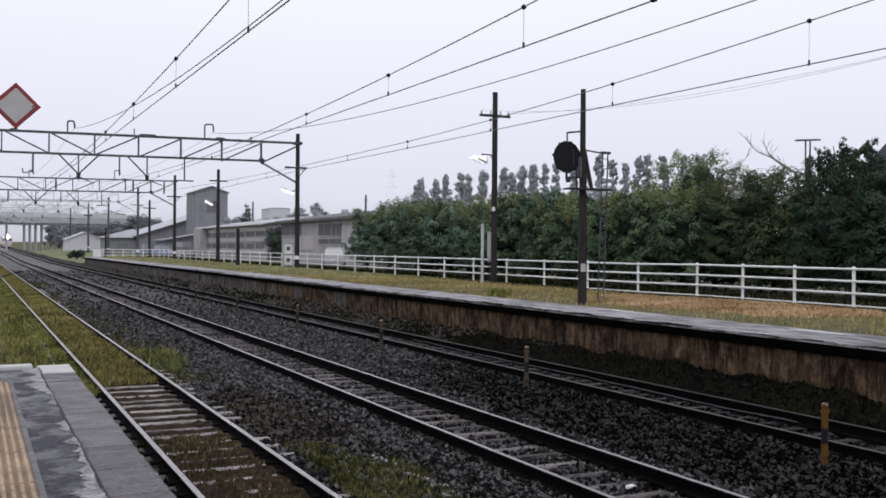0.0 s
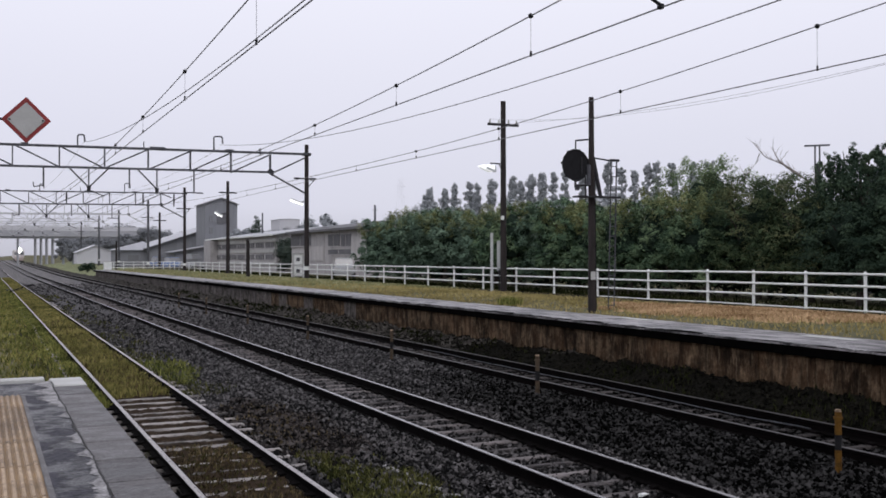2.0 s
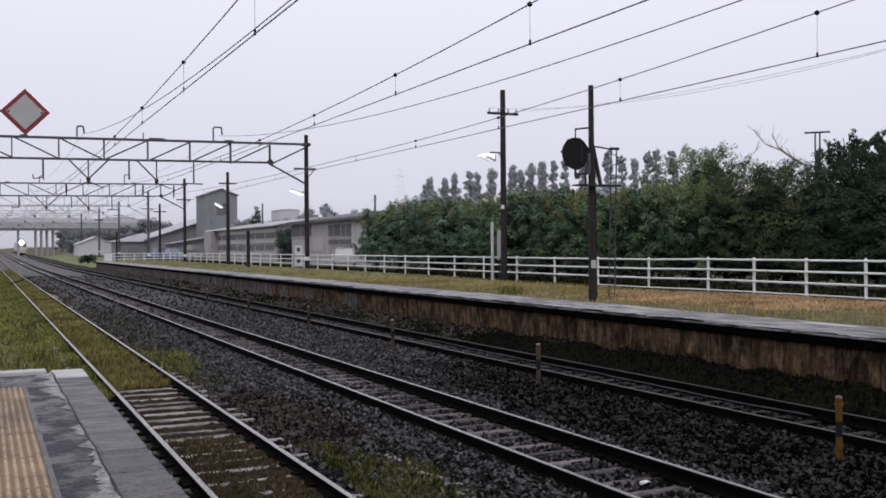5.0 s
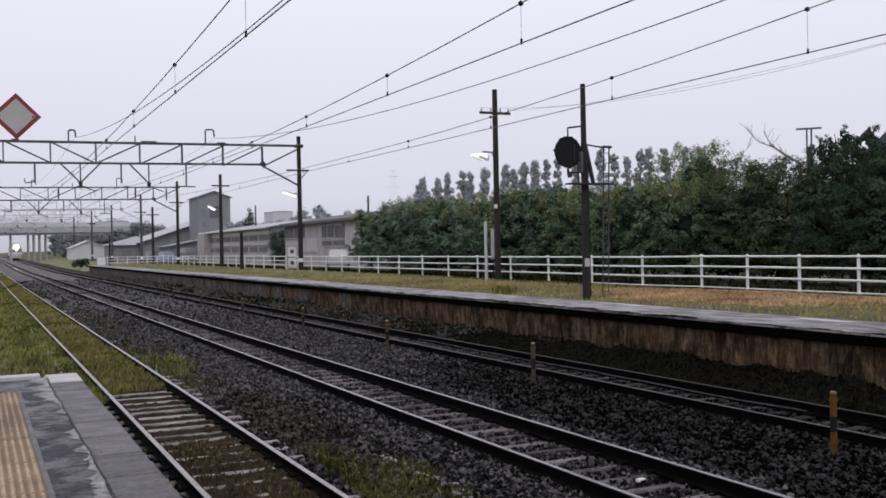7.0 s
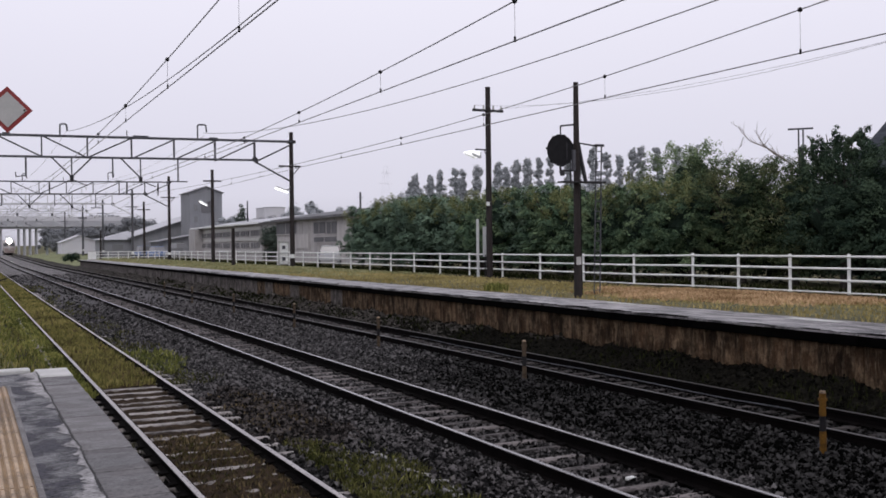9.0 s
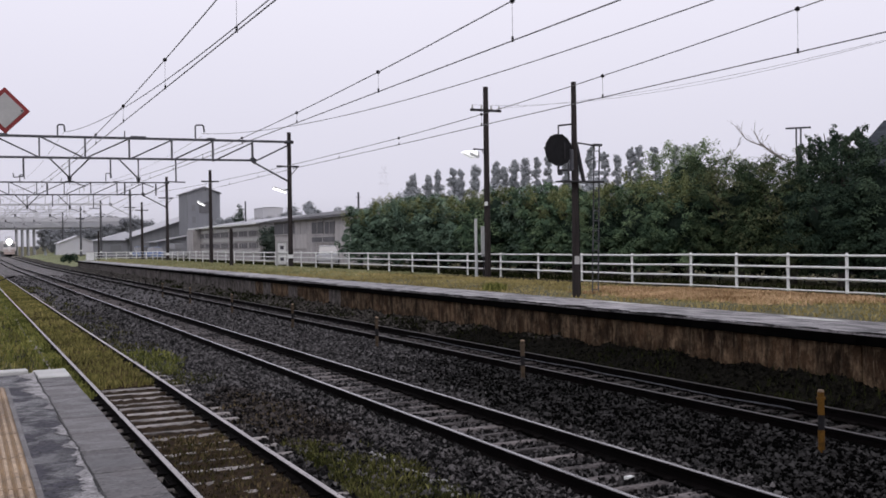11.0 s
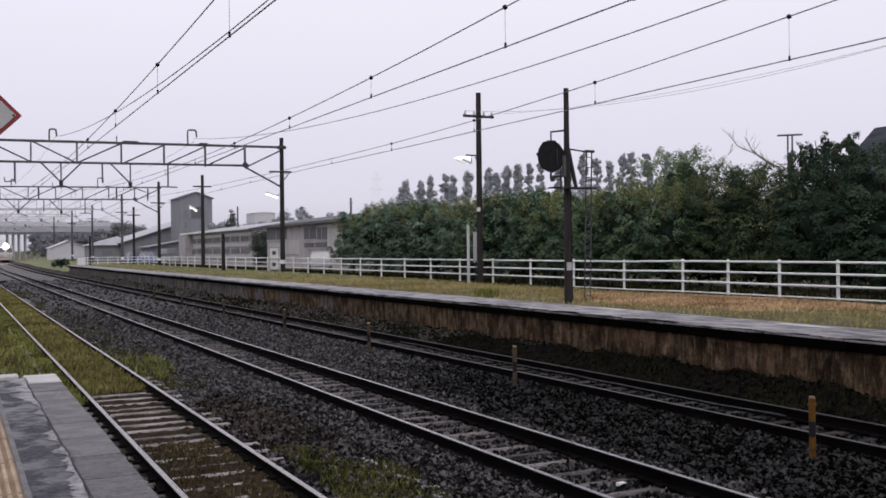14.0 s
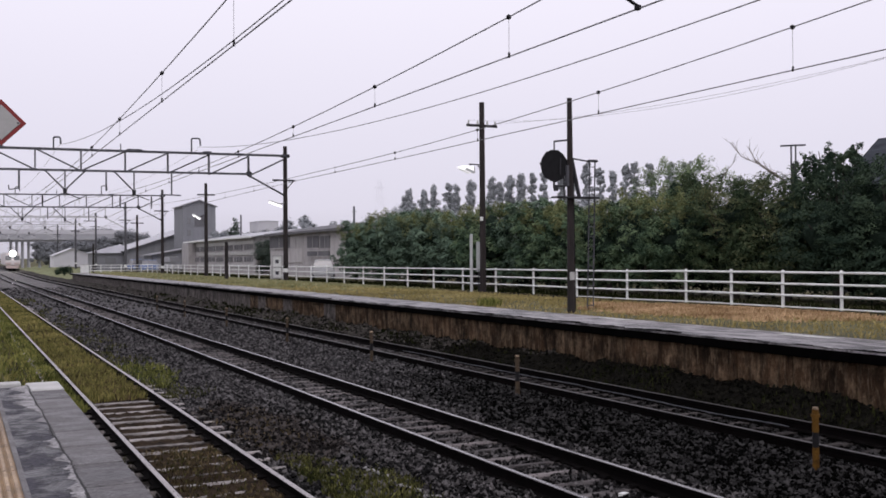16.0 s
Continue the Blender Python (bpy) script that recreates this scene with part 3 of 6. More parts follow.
def build_stones():
    n = 330000
    y = np.concatenate([-3.0 + (rng.random(n) ** 1.45) * 100, 4.0 + 17.0 * rng.random(EXTRA)])
    x = np.concatenate([1.25 + rng.random(n) * 10.25, 3.6 + 7.0 * rng.random(EXTRA)])
    n += EXTRA
    keep = np.ones(n, bool)
    for c in TRACKS.values():
        d = np.abs(np.abs(x - c) - (GAUGE / 2 + 0.03))
        keep &= d > 0.085
        inside = np.abs(x - c) < 1.02
        keep &= ~(inside & (np.abs(x - c) < (0.47 if c != TRACKS["siding"] else 0.60)) & (rng.random(n) < (0.40 if c != TRACKS["siding"] else 0.985)))
    keep &= ~((x < 1.92) & (y > 12.3 + 0.8 * rng.random(n)))
    x, y = x[keep], y[keep]
    n = len(x)
    behind = (y + 0.46 * x < 9.4) | (x > 1.35 * y)
    n_thin = (rng.random(n) > np.clip((y - 20) / 26, 0, 0.97)) & ((rng.random(n) < 0.12) | ~behind)
    x, y = x[n_thin], y[n_thin]
    n = len(x)
    size = (rng.uniform(0.015, 0.029, n) + 0.020 * rng.random(n) ** 2.5) * np.clip(y / 24, 1.0, 2.2)
    z = bed_z(x, y) + size * rng.uniform(0.0, 0.7, n)
    base = np.array([(1, 0, -0.35), (-1, 0, -0.35), (0, 1, -0.35), (0, -1, -0.35), (0.45, 0.25, 0.7), (-0.4, -0.3, 0.6)], float)
    faces = np.array([(0, 2, 4), (2, 1, 5), (2, 5, 4), (1, 3, 5), (3, 0, 4), (3, 4, 5)])
    p = base[None] * rng.uniform(0.6, 1.35, (n, 6, 1)) + rng.normal(0, 0.22, (n, 6, 3))
    a, b = rng.random(n) * 6.283, rng.normal(0, 0.6, n)
    ca, sa, cb, sb = np.cos(a), np.sin(a), np.cos(b), np.sin(b)
    px, py, pz = p[..., 0], p[..., 1], p[..., 2]
    px, pz = px * cb[:, None] - pz * sb[:, None], px * sb[:, None] + pz * cb[:, None]
    px, py = px * ca[:, None] - py * sa[:, None], px * sa[:, None] + py * ca[:, None]
    v = np.stack([px, py, pz], -1) * size[:, None, None] + np.stack([x, y, z], -1)[:, None]
    earthy = ((x - 3.85) / 0.75) ** 2 + ((y - 13.6) / 2.9) ** 2 + 0.5 * waves(x * 2, y * 1.3) + 0.5 * rng.random(n) < 1.15
    grey = y + 3.0 * waves(x * 0.5, y * 0.2) + 5 * rng.random(n) > 14.5 + 0.75 * x
    dark = x + 0.25 * waves(x, y) > 7.05
    for nm, sel, mt, lab in (("earthy_stones", earthy, M_BROWNSTONE, "brown earthy stones among the ballast"),
                             ("ballast_stones", (x < 10.62) & ~earthy & ~dark & ~grey, M_STONE, "loose dark crushed stones between the rails"),
                             ("oily_stones", (x < 10.62) & dark & ~grey, M_STONE_DARK, "darker crushed stones round the far track"),
                             ("grey_stones", (x < 10.62) & ~earthy & grey, M_STONE_GREY, "grey crushed stones farther along the tracks"), ("bank_stones", (x >= 10.62) & (y < 20 + 9 * rng.random(n)), M_BLACKSTONE, "very dark stones banked against the platform wall"),
                             ("bank_gravel_stones", (x >= 10.62) & (y >= 19) & (rng.random(n) < np.clip((y - 19) / 8, 0, 1)), M_BANKSTONE, "brown-grey stones banked along the platform wall")):
        m = int(sel.sum())
        f = faces[None] + (np.arange(m) * 6)[:, None, None]
        tagged(cloud(nm, v[sel].reshape(-1, 3), f.reshape(-1, 3), mt), lab, "gravel", kind="stuff")


build_stones()


# ---- near platform ----
def build_near_platform():
    end, edge = 11.9, 1.02
    pf = part("platform_near", boxes([((-3.2, end / 2 - 10.1, 0.30), (8.3, end + 20 - 0.3, 1.16))]), M_BLOCK)
    tagged(pf, "low station platform of wet grey concrete", "platform", kind="structure")
    part("asphalt_surface", boxes([((-3.53, end / 2 - 10.15, 0.895), (8.40, end + 19.6, 0.06))]), M_ASPHALT, pf, "wet dark asphalt with puddles")
    blk = data_of("edge_block", bevelled(boxes([((0, 0, 0), (0.345, 0.690, 0.20))]), 0.012), M_BLOCK)
    y = 10.846
    while y > -6.0:
        piece("edge_block", blk, pf, (edge - 0.175, y, PLATFORM_Z - 0.10 + 0.004 * math.sin(y * 7.3)), 0.006 * math.sin(y * 3.1))
        y -= 0.704
    pale = data_of("end_block", bevelled(boxes([((0, 0, 0), (0.345, 0.690, 0.20))]), 0.012), M_ENDBLOCK)
    piece("end_block", pale, pf, (edge - 0.175, 11.55, PLATFORM_Z - 0.092))
    endb = data_of("end_block", bevelled(boxes([((0, 0, 0), (0.60, 0.20, 0.18))]), 0.012), M_ENDBLOCK)
    for k in range(7):
        piece("end_block", endb, pf, (edge - 0.70 - k * 0.61, end - 0.11, PLATFORM_Z - 0.056))
    tile = data_of("tactile_tile", bevelled(boxes([((0, 0, 0), (0.297, 0.897, 0.02))]), 0.003), M_TACTBASE)
    bm = bmesh.new()
    vs = box(bm, (0, 0, 0), (0.030, 0.880, 0.012))
    for v in vs:
        if v.co.z > 0:
            v.co.x *= 0.6
    bar = data_of("raised_bar", bm, M_TACTILE)
    for row in range(2):
        y = 10.0
        while y > -4.0:
            tl = piece("tactile_tile", tile, pf, (0.19 - row * 0.30, y, 0.928))
            for k in range(6):
                piece("raised_bar", bar, tl, (-0.122 + k * 0.049, 0, 0.016))
            y -= 0.900
    # ragged pale strip and an open joint between asphalt and edge blocks
    ys = np.arange(-4.0, 11.66, 0.018)
    edge_r = 0.672 + 0.010 * np.sin(ys * 2.3 + 1) * np.sin(ys * 5.1) + rng.normal(0, 0.004, len(ys))
    wide = np.interp(ys, [5.0, 5.9, 6.25, 6.7, 7.05, 7.26, 7.4, 7.6, 7.74, 7.9, 8.0, 8.1, 8.85, 9.03, 9.2, 9.4, 9.57, 9.77, 10.3, 10.8, 11.4],
                     [0.11, 0.095, 0.06, 0.03, 0.055, 0.06, 0.0, 0.0, 0.085, 0.105, 0.05, 0.0, 0.0, 0.045, 0.02, 0.01, 0.03, 0.10, 0.13, 0.14, 0.12])
    ragged = np.convolve(rng.normal(0, 0.9, len(ys) + 6), np.ones(7) / 7, "valid")
    edge_l = edge_r - 0.008 - wide * np.clip(1 + ragged, 0.15, 1.8) + rng.normal(0, 0.006, len(ys))
    for nm, lo, hi, zz, mt in (("pale_strip", edge_l, edge_r - 0.006, 0.9285, M_PALEGREY), ("open_joint", edge_r - 0.006, edge_r + 0.006, 0.9305, M_CRACK)):
        v = np.concatenate([np.stack([lo, ys, 0 * ys + zz], -1), np.stack([hi, ys, 0 * ys + zz], -1)])
        i = np.arange(len(ys) - 1)
        cloud(nm, v, np.stack([i, i + len(ys), i + len(ys) + 1, i + 1], -1), mt, pf)
    part("tile_border", boxes([((0.36, 3.2, 0.923), (0.035, 14.7, 0.012))]), M_BLOCK, pf)


build_near_platform()


# ---- far platform ----
def build_far_platform():
    x0, y0, y1 = 11.40, -14.0, 117.5
    pf = part("platform_far", boxes([((15.65, (y0 + y1) / 2, 0.19), (8.1, y1 - y0, 1.40))]), M_BLACKSTONE)
    tagged(pf, "long low platform with a wet concrete edge and grass behind", "platform", kind="structure")
    slab = data_of("coping_slab", bevelled(boxes([((0, 0, 0), (1.75, 1.985, 0.03))]), 0.006), M_COPING)
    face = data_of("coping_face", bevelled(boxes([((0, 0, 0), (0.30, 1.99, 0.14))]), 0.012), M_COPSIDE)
    panel_grey = data_of("wall_panel", bevelled(boxes([((0, 0, 0), (0.12, 1.185, 0.89))]), 0.01), M_WALL_GREY)
    panel = data_of("wall_panel", bevelled(boxes([((0, 0, 0), (0.12, 1.185, 0.89))]), 0.01), M_WALL)
    r = random.Random(4)
    y = y0
    while y < y1 - 1:
        piece("coping_slab", slab, pf, (x0 + 0.875, y + 1, PLATFORM_Z - 0.014 + r.uniform(-0.004, 0.004)))
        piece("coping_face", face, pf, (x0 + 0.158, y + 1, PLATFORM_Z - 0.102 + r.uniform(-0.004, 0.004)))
        y += 2.0
    y = y0
    while y < y1 - 1:
        piece("wall_panel", panel_grey if y > r.uniform(26, 46) else panel, pf, (x0 + 0.16 + r.uniform(-0.006, 0.006), y + 0.6, 0.305), r.uniform(-0.004, 0.004))
        y += 1.2
    # ragged black strip along the edge of the coping, and pale patches of repair on it
    ys = np.arange(3.0, 60.0, 0.07)
    grown = np.convolve(rng.normal(0, 1.0, len(ys) + 8), np.ones(9) / 9, "valid")
    inner = x0 + 0.02 + np.clip(0.11 + 0.34 * grown + 0.07 * waves(ys * 0.2, ys * 0.37), 0.0, 0.34)
    i = np.arange(len(ys) - 1)
    v = np.concatenate([np.stack([0 * ys + x0 - 0.004, ys, 0 * ys + PLATFORM_Z + 0.009], -1), np.stack([inner, ys, 0 * ys + PLATFORM_Z + 0.009], -1)])
    cloud("black_edge_strip", v, np.stack([i, i + len(ys), i + len(ys) + 1, i + 1], -1), M_COPSIDE, pf, "ragged black strip along the edge")
    patch = bevelled(boxes([((0, 0, 0), (0.34, 1.1, 0.012))]), 0.004)
    for v in patch.verts:
        v.co.x += 0.05 * math.sin(v.co.y * 5 + v.co.x * 9)
    patch = data_of("repair_patch", patch, M_ENDBLOCK)
    for x, y in ((12.75, 12.1), (12.85, 17.6), (12.7, 9.4)):
        piece("repair_patch", patch, pf, (x, y, PLATFORM_Z + 0.010), 0.1 * math.sin(7 * y))
    # grassy top behind the concrete strip
    xs, ys = np.linspace(13.12, 20.4, 25), np.linspace(y0, y1, 180)
    X, Y = np.meshgrid(xs, ys, indexing="ij")
    Z = 0.895 + 0.04 * waves(X * 0.7, Y * 0.5) + 0.05 * np.sin(np.clip((X - 13.1) / 7.3, 0, 1) * np.pi) - 0.10 * np.clip((X - 15.5) / 4.5, 0, 1)
    i = np.arange(len(xs) - 1)[:, None] * len(ys) + np.arange(len(ys) - 1)[None]
    f = np.stack([i, i + len(ys), i + len(ys) + 1, i + 1], -1).reshape(-1, 4)
    cloud("earth_top", np.stack([X, Y, Z], -1).reshape(-1, 3), f, M_GROUND, pf, "earth under dry grass")


build_far_platform()


def build_verge():
    xs, ys = np.linspace(11.6, 23.0, 20), np.linspace(118.0, 262.0, 60)
    X, Y = np.meshgrid(xs, ys, indexing="ij")
    Z = -0.10 + 0.75 * np.clip((X - 13.0) / 7.0, 0, 1) + 0.10 * waves(X * 0.3, Y * 0.2) + rise_np(Y)
    i = np.arange(len(xs) - 1)[:, None] * len(ys) + np.arange(len(ys) - 1)[None]
    f = np.stack([i, i + len(ys), i + len(ys) + 1, i + 1], -1).reshape(-1, 4)
    tagged(cloud("verge", np.stack([X, Y, Z], -1).reshape(-1, 3), f, M_VERGE), "pale green grassy verge beyond the platform end", "verge", kind="structure")


build_verge()


# ---- white fence ----
FENCE_X = 20.0


def fence_posts():
    ys = [11.9 + 1.97 * k for k in range(-3, 7)]
    y = ys[-1] + 2.95
    while y < 119:
        if not 66.3 < y < 68.0:
            ys.append(y)
        y += 2.97
    return ys


def build_fence():
    fn = thing("fence", "white painted tubular steel fence with three rails", "fence", at=(0, 0, 0))
    bm = bmesh.new()
    rod(bm, (0, 0, -0.2), (0, 0, 0.94), 0.042, 0.042, 10)
    rod(bm, (0, 0, 0.94), (0, 0, 0.97), 0.048, 0.020, 10)
    post = data_of("post", bm, M_WHITE)
    ys = fence_posts()
    for y in ys:
        piece("post", post, fn, (FENCE_X, y, 0.93 if y < 24 else 0.90))
    for a, b in zip(ys, ys[1:]):
        z0, z1 = [0.93 if q < 24 else 0.90 for q in (a, b)]
        for h in (0.90, 0.595, 0.29) + ((-0.02,) if a < 29 else ()):
            part("rail", rods([((FENCE_X - 0.03, a, z0 + h), (FENCE_X - 0.03, b, z1 + h), 0.030 if h > 0.1 else 0.020)], 8), M_WHITE, fn)
    # return across the platform end
    for k in range(6):
        piece("post", post, fn, (18.9 - 1.1 * k, 116.6, 0.90))
    for h in (0.90, 0.595, 0.285):
        part("rail", rods([((FENCE_X, 116.6, 0.90 + h), (13.2, 116.6, 0.90 + h), 0.032)], 8), M_WHITE, fn)


build_fence()


# ---- grass ----
def blades(name, n, place, mat, h, w, label):
    """place(u, v) gives x, y, z arrays for n roots."""
    x, y, z = place(rng.random(n), rng.random(n))
    n = len(x)
    far = np.clip(np.hypot(x, y) / 14.0, 1.0, 4.0)
    hh = rng.uniform(h[0], h[1], n)
    ww = rng.uniform(w[0], w[1], n) * far
    a = rng.random(n) * 6.283
    lean = rng.normal(0, 0.35, (n, 2)) * hh[:, None]
    ca, sa = np.cos(a) * ww, np.sin(a) * ww
    v = np.empty((n, 5, 3))
    v[:, 0] = np.stack([x - ca, y - sa, z], -1)
    v[:, 1] = np.stack([x + ca, y + sa, z], -1)
    v[:, 2] = np.stack([x + ca * 0.8 + lean[:, 0] * 0.35, y + sa * 0.8 + lean[:, 1] * 0.35, z + hh * 0.55], -1)
    v[:, 3] = np.stack([x - ca * 0.8 + lean[:, 0] * 0.35, y - sa * 0.8 + lean[:, 1] * 0.35, z + hh * 0.55], -1)
    v[:, 4] = np.stack([x + lean[:, 0], y + lean[:, 1], z + hh], -1)
    f = np.array([(0, 1, 2), (0, 2, 3), (3, 2, 4)])[None] + (np.arange(n) * 5)[:, None, None]
    return tagged(cloud(name, v.reshape(-1, 3), f.reshape(-1, 3), mat), label, "grass", kind="stuff")


def patchy(x, y, cut):
    return waves(x * 0.55 + 3, y * 0.42) + 0.5 * waves(x * 1.9, y * 1.4) > cut


def on_field(u, v):
    y = 12.0 + 150 * v ** 2.3
    x = 1.90 - 7.5 * u ** 1.4
    k = ((x < 1.2) & (patchy(x, y, -0.55) | (y < 17))) | ((x > 1.2) & ((y > 24 + 3 * np.sin(3 * y)) | ((x < 1.90) & (y > 16.8))))
    return x[k], y[k], np.where(x[k] > 1.2, bed_z(x[k], y[k]), -0.30)


def sleeper_ends(u, v):
    y = 16.6 + 56 * v ** 1.6
    x = 1.44 + 0.45 * u
    return x, y, bed_z(x, y) + 0.02


def between_rails(u, v):
    y = 17.5 + 110 * v ** 1.9
    x = 2.47 + (u - 0.5) * 0.98
    k = (rng.random(len(x)) < np.clip((y - 17.3) / 1.2, 0, 1)) & (patchy(x, y, -0.75) | (y > 20))
    return x[k], y[k], -0.12 + 0 * x[k]


def beside_siding(u, v):
    y = 17.5 + 50 * v ** 1.5
    x = 3.12 + 1.1 * u ** 1.8
    k = patchy(x, y, 0.10)
    return x[k], y[k], bed_z(x[k], y[k])


def siding_start(u, v):
    x, y, z = between_rails(u, 0.42 * v)
    k = waves(x * 1.3 + 4, y * 0.6) > 0.0
    return x[k], y[k], z[k]


def verge_clump(u, v):
    y = 17.8 + 8.0 * v
    x = 3.10 + 1.5 * u
    k = ((x - 3.55) / 0.62) ** 2 + ((y - 21.6) / 2.7) ** 2 + 0.7 * waves(x * 2, y) + 0.4 * rng.random(len(x)) < 0.85
    return x[k], y[k], bed_z(x[k], y[k])


def weed_patch(u, v):
    y = 6.8 + 5.2 * v
    x = 3.30 + 1.1 * u
    k = ((x - 3.78) / 0.55) ** 2 + ((y - 9.1) / 2.4) ** 2 + 0.9 * waves(x * 3, y * 2) + 0.5 * rng.random(len(x)) < 0.95
    return x[k], y[k], bed_z(x[k], y[k])


def litter_patch(u, v):
    y = 10.5 + 6.0 * v
    x = 3.2 + 1.4 * u
    k = ((x - 3.85) / 0.65) ** 2 + ((y - 13.6) / 2.6) ** 2 + 0.9 * waves(x * 3, y * 2) < 0.7
    return x[k], y[k], bed_z(x[k], y[k]) + 0.02


def near_siding(u, v):
    y = 6.0 + 7.5 * v
    x = 2.05 + 0.86 * u
    k = (patchy(x * 1.5, y * 1.5, 0.12) & (y < 12.6)) | ((y < 12.3) & (rng.random(len(x)) < 0.5))
    return x[k], y[k], -0.115 + 0 * x[k]


def far_platform(u, v):
    y = -4 + 120 * v ** 1.6
    x = 13.2 + 6.9 * u
    return x, y, 0.90 + 0.05 * np.sin((x - 13.1) / 7.3 * np.pi) - 0.10 * np.clip((x - 15.5) / 4.5, 0, 1)


def far_half(u, v):
    x, y, z = far_platform(u, v ** 0.7)
    k = y + 8 * waves(x * 0.3, y * 0.1) + 10 * rng.random(len(x)) > 47
    return x[k], y[k], z[k]


def straw_patch(u, v):
    y = 9 + 16 * v
    x = 13.9 + 5.9 * u
    k = ((x - 16.5) / 2.7) ** 2 + ((y - 18.4) / 4.5) ** 2 + 0.5 * waves(x, y) + 0.6 * rng.random(len(x)) < 1.05
    x, y = x[k], y[k]
    return x, y, 0.915 + 0.05 * np.sin((x - 13.1) / 7.3 * np.pi) - 0.10 * np.clip((x - 15.5) / 4.5, 0, 1)


def bank(u, v):
    y = 4 + 60 * v ** 1.5
    x = 10.75 + 0.72 * u
    k = patchy(x, y * 1.3, 0.0)
    return x[k], y[k], bed_z(x[k], y[k])


def platform_gap(u, v):
    y = 4.5 + 8.0 * v
    x = 1.10 + 0.75 * u ** 1.3
    k = waves(x * 2.2, y * 1.6) + 0.5 * rng.random(len(x)) > 0.25
    return x[k], y[k], bed_z(x[k], y[k])


def behind_fence(u, v):
    y = 4 + 110 * v ** 1.3
    x = 20.3 + 2.6 * u
    return x, y, 0.72 + 0 * x


blades("field_grass", 45000, on_field, M_GRASS, (0.03, 0.15), (0.004, 0.009), "unmown green and yellow grass beside the siding")
blades("field_weeds", 50000, on_field, M_GREEN, (0.03, 0.17), (0.005, 0.010), "green weeds beside the siding")
blades("edge_grass", 8000, sleeper_ends, M_GREEN, (0.05, 0.14), (0.005, 0.010), "green grass hiding the sleeper ends of the siding")
blades("track_grass", 26000, between_rails, M_GRASS, (0.03, 0.15), (0.005, 0.010), "yellowing grass growing between the siding rails")
blades("verge_grass", 5000, beside_siding, M_OLIVE, (0.03, 0.13), (0.005, 0.010), "thin weeds on the ballast beside the siding")
blades("siding_straw", 4000, siding_start, M_STRAWDARK, (0.04, 0.16), (0.005, 0.010), "brown dead grass among the siding grass")
blades("verge_clump", 3200, verge_clump, M_GREEN, (0.04, 0.17), (0.005, 0.010), "loose clump of green weeds beside the siding rail")
blades("brown_weeds", 1100, litter_patch, M_STRAWDARK, (0.015, 0.06), (0.005, 0.010), "brown dead weeds in the ballast")
blades("weed_shoots", 2200, weed_patch, M_GREEN, (0.02, 0.09), (0.004, 0.009), "bright green shoots in the ballast")
blades("gap_weeds", 1100, platform_gap, M_OLIVE, (0.03, 0.12), (0.005, 0.010), "green weeds in the gap beside the platform edge")
blades("weed_clump", 10000, weed_patch, M_OLIVE, (0.02, 0.10), (0.005, 0.010), "low green weeds growing in the ballast")
blades("siding_green", 1200, near_siding, M_OLIVE, (0.02, 0.06), (0.005, 0.010), "short olive weeds between old sleepers")
blades("siding_weeds", 5600, near_siding, M_STRAWDARK, (0.02, 0.06), (0.005, 0.011), "short brown weeds between old sleepers")
blades("platform_grass", 64000, far_platform, M_MOWN, (0.02, 0.09), (0.006, 0.012), "short yellow-green grass on the far platform")
blades("platform_far_grass", 40000, far_half, M_PALEGRASS, (0.04, 0.13), (0.006, 0.012), "longer grey-green grass at the far end of the platform")
blades("platform_straw", 60000, straw_patch, M_STRAW, (0.02, 0.10), (0.006, 0.012), "dry mown straw lying on the far platform")
def tuft(u, v):
    a, q = 6.283 * u, 0.30 * v
    return 13.6 + q * np.cos(a), 24.6 + 1.6 * q * np.sin(a), 0.92 + 0 * a


blades("grass_tuft", 420, tuft, M_GREEN, (0.06, 0.27), (0.005, 0.010), "dark green grass tuft at the platform edge")
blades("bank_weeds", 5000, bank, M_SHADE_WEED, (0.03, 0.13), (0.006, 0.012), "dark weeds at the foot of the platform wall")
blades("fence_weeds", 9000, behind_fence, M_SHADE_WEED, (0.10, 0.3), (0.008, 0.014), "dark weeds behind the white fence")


# a pale kerb of broken concrete at the edge of the weed patch
def build_rubble():
    r = random.Random(3)
    for k in range(18):
        bm = bmesh.new()
        vs = box(bm, (0, 0, 0), (r.uniform(0.04, 0.08), r.uniform(0.05, 0.15), 0.04), r.uniform(0, 90))
        for v in vs:
            v.co += Vector((r.uniform(-0.015, 0.015), r.uniform(-0.02, 0.02), r.uniform(-0.01, 0.01)))
        y = 7.6 + k * 0.17 + r.uniform(-0.08, 0.08)
        ob = part("concrete_lump", bevelled(bm, 0.008), M_PALEGREY)
        ob.location = (4.20 + 0.03 * math.sin(k) + r.uniform(-0.05, 0.05), y, float(bed_z(np.array(4.2), np.array(y))) + 0.015)
        tagged(ob, "broken pale concrete lump lying in the ballast", "rubble", "concrete lumps in the ballast")


build_rubble()
bm = boxes([((0, 0, 0), (0.14, 0.05, 0.02), 25)])
for i, v in enumerate(bm.verts):
    v.co.z += 0.012 * math.sin(i * 2.3)
scrap = part("litter_scrap", bevelled(bm, 0.004), M_WHITE)
scrap.location = (6.08, 8.20, -0.132)
tagged(scrap, "crumpled white plastic scrap between the main rails", "litter")


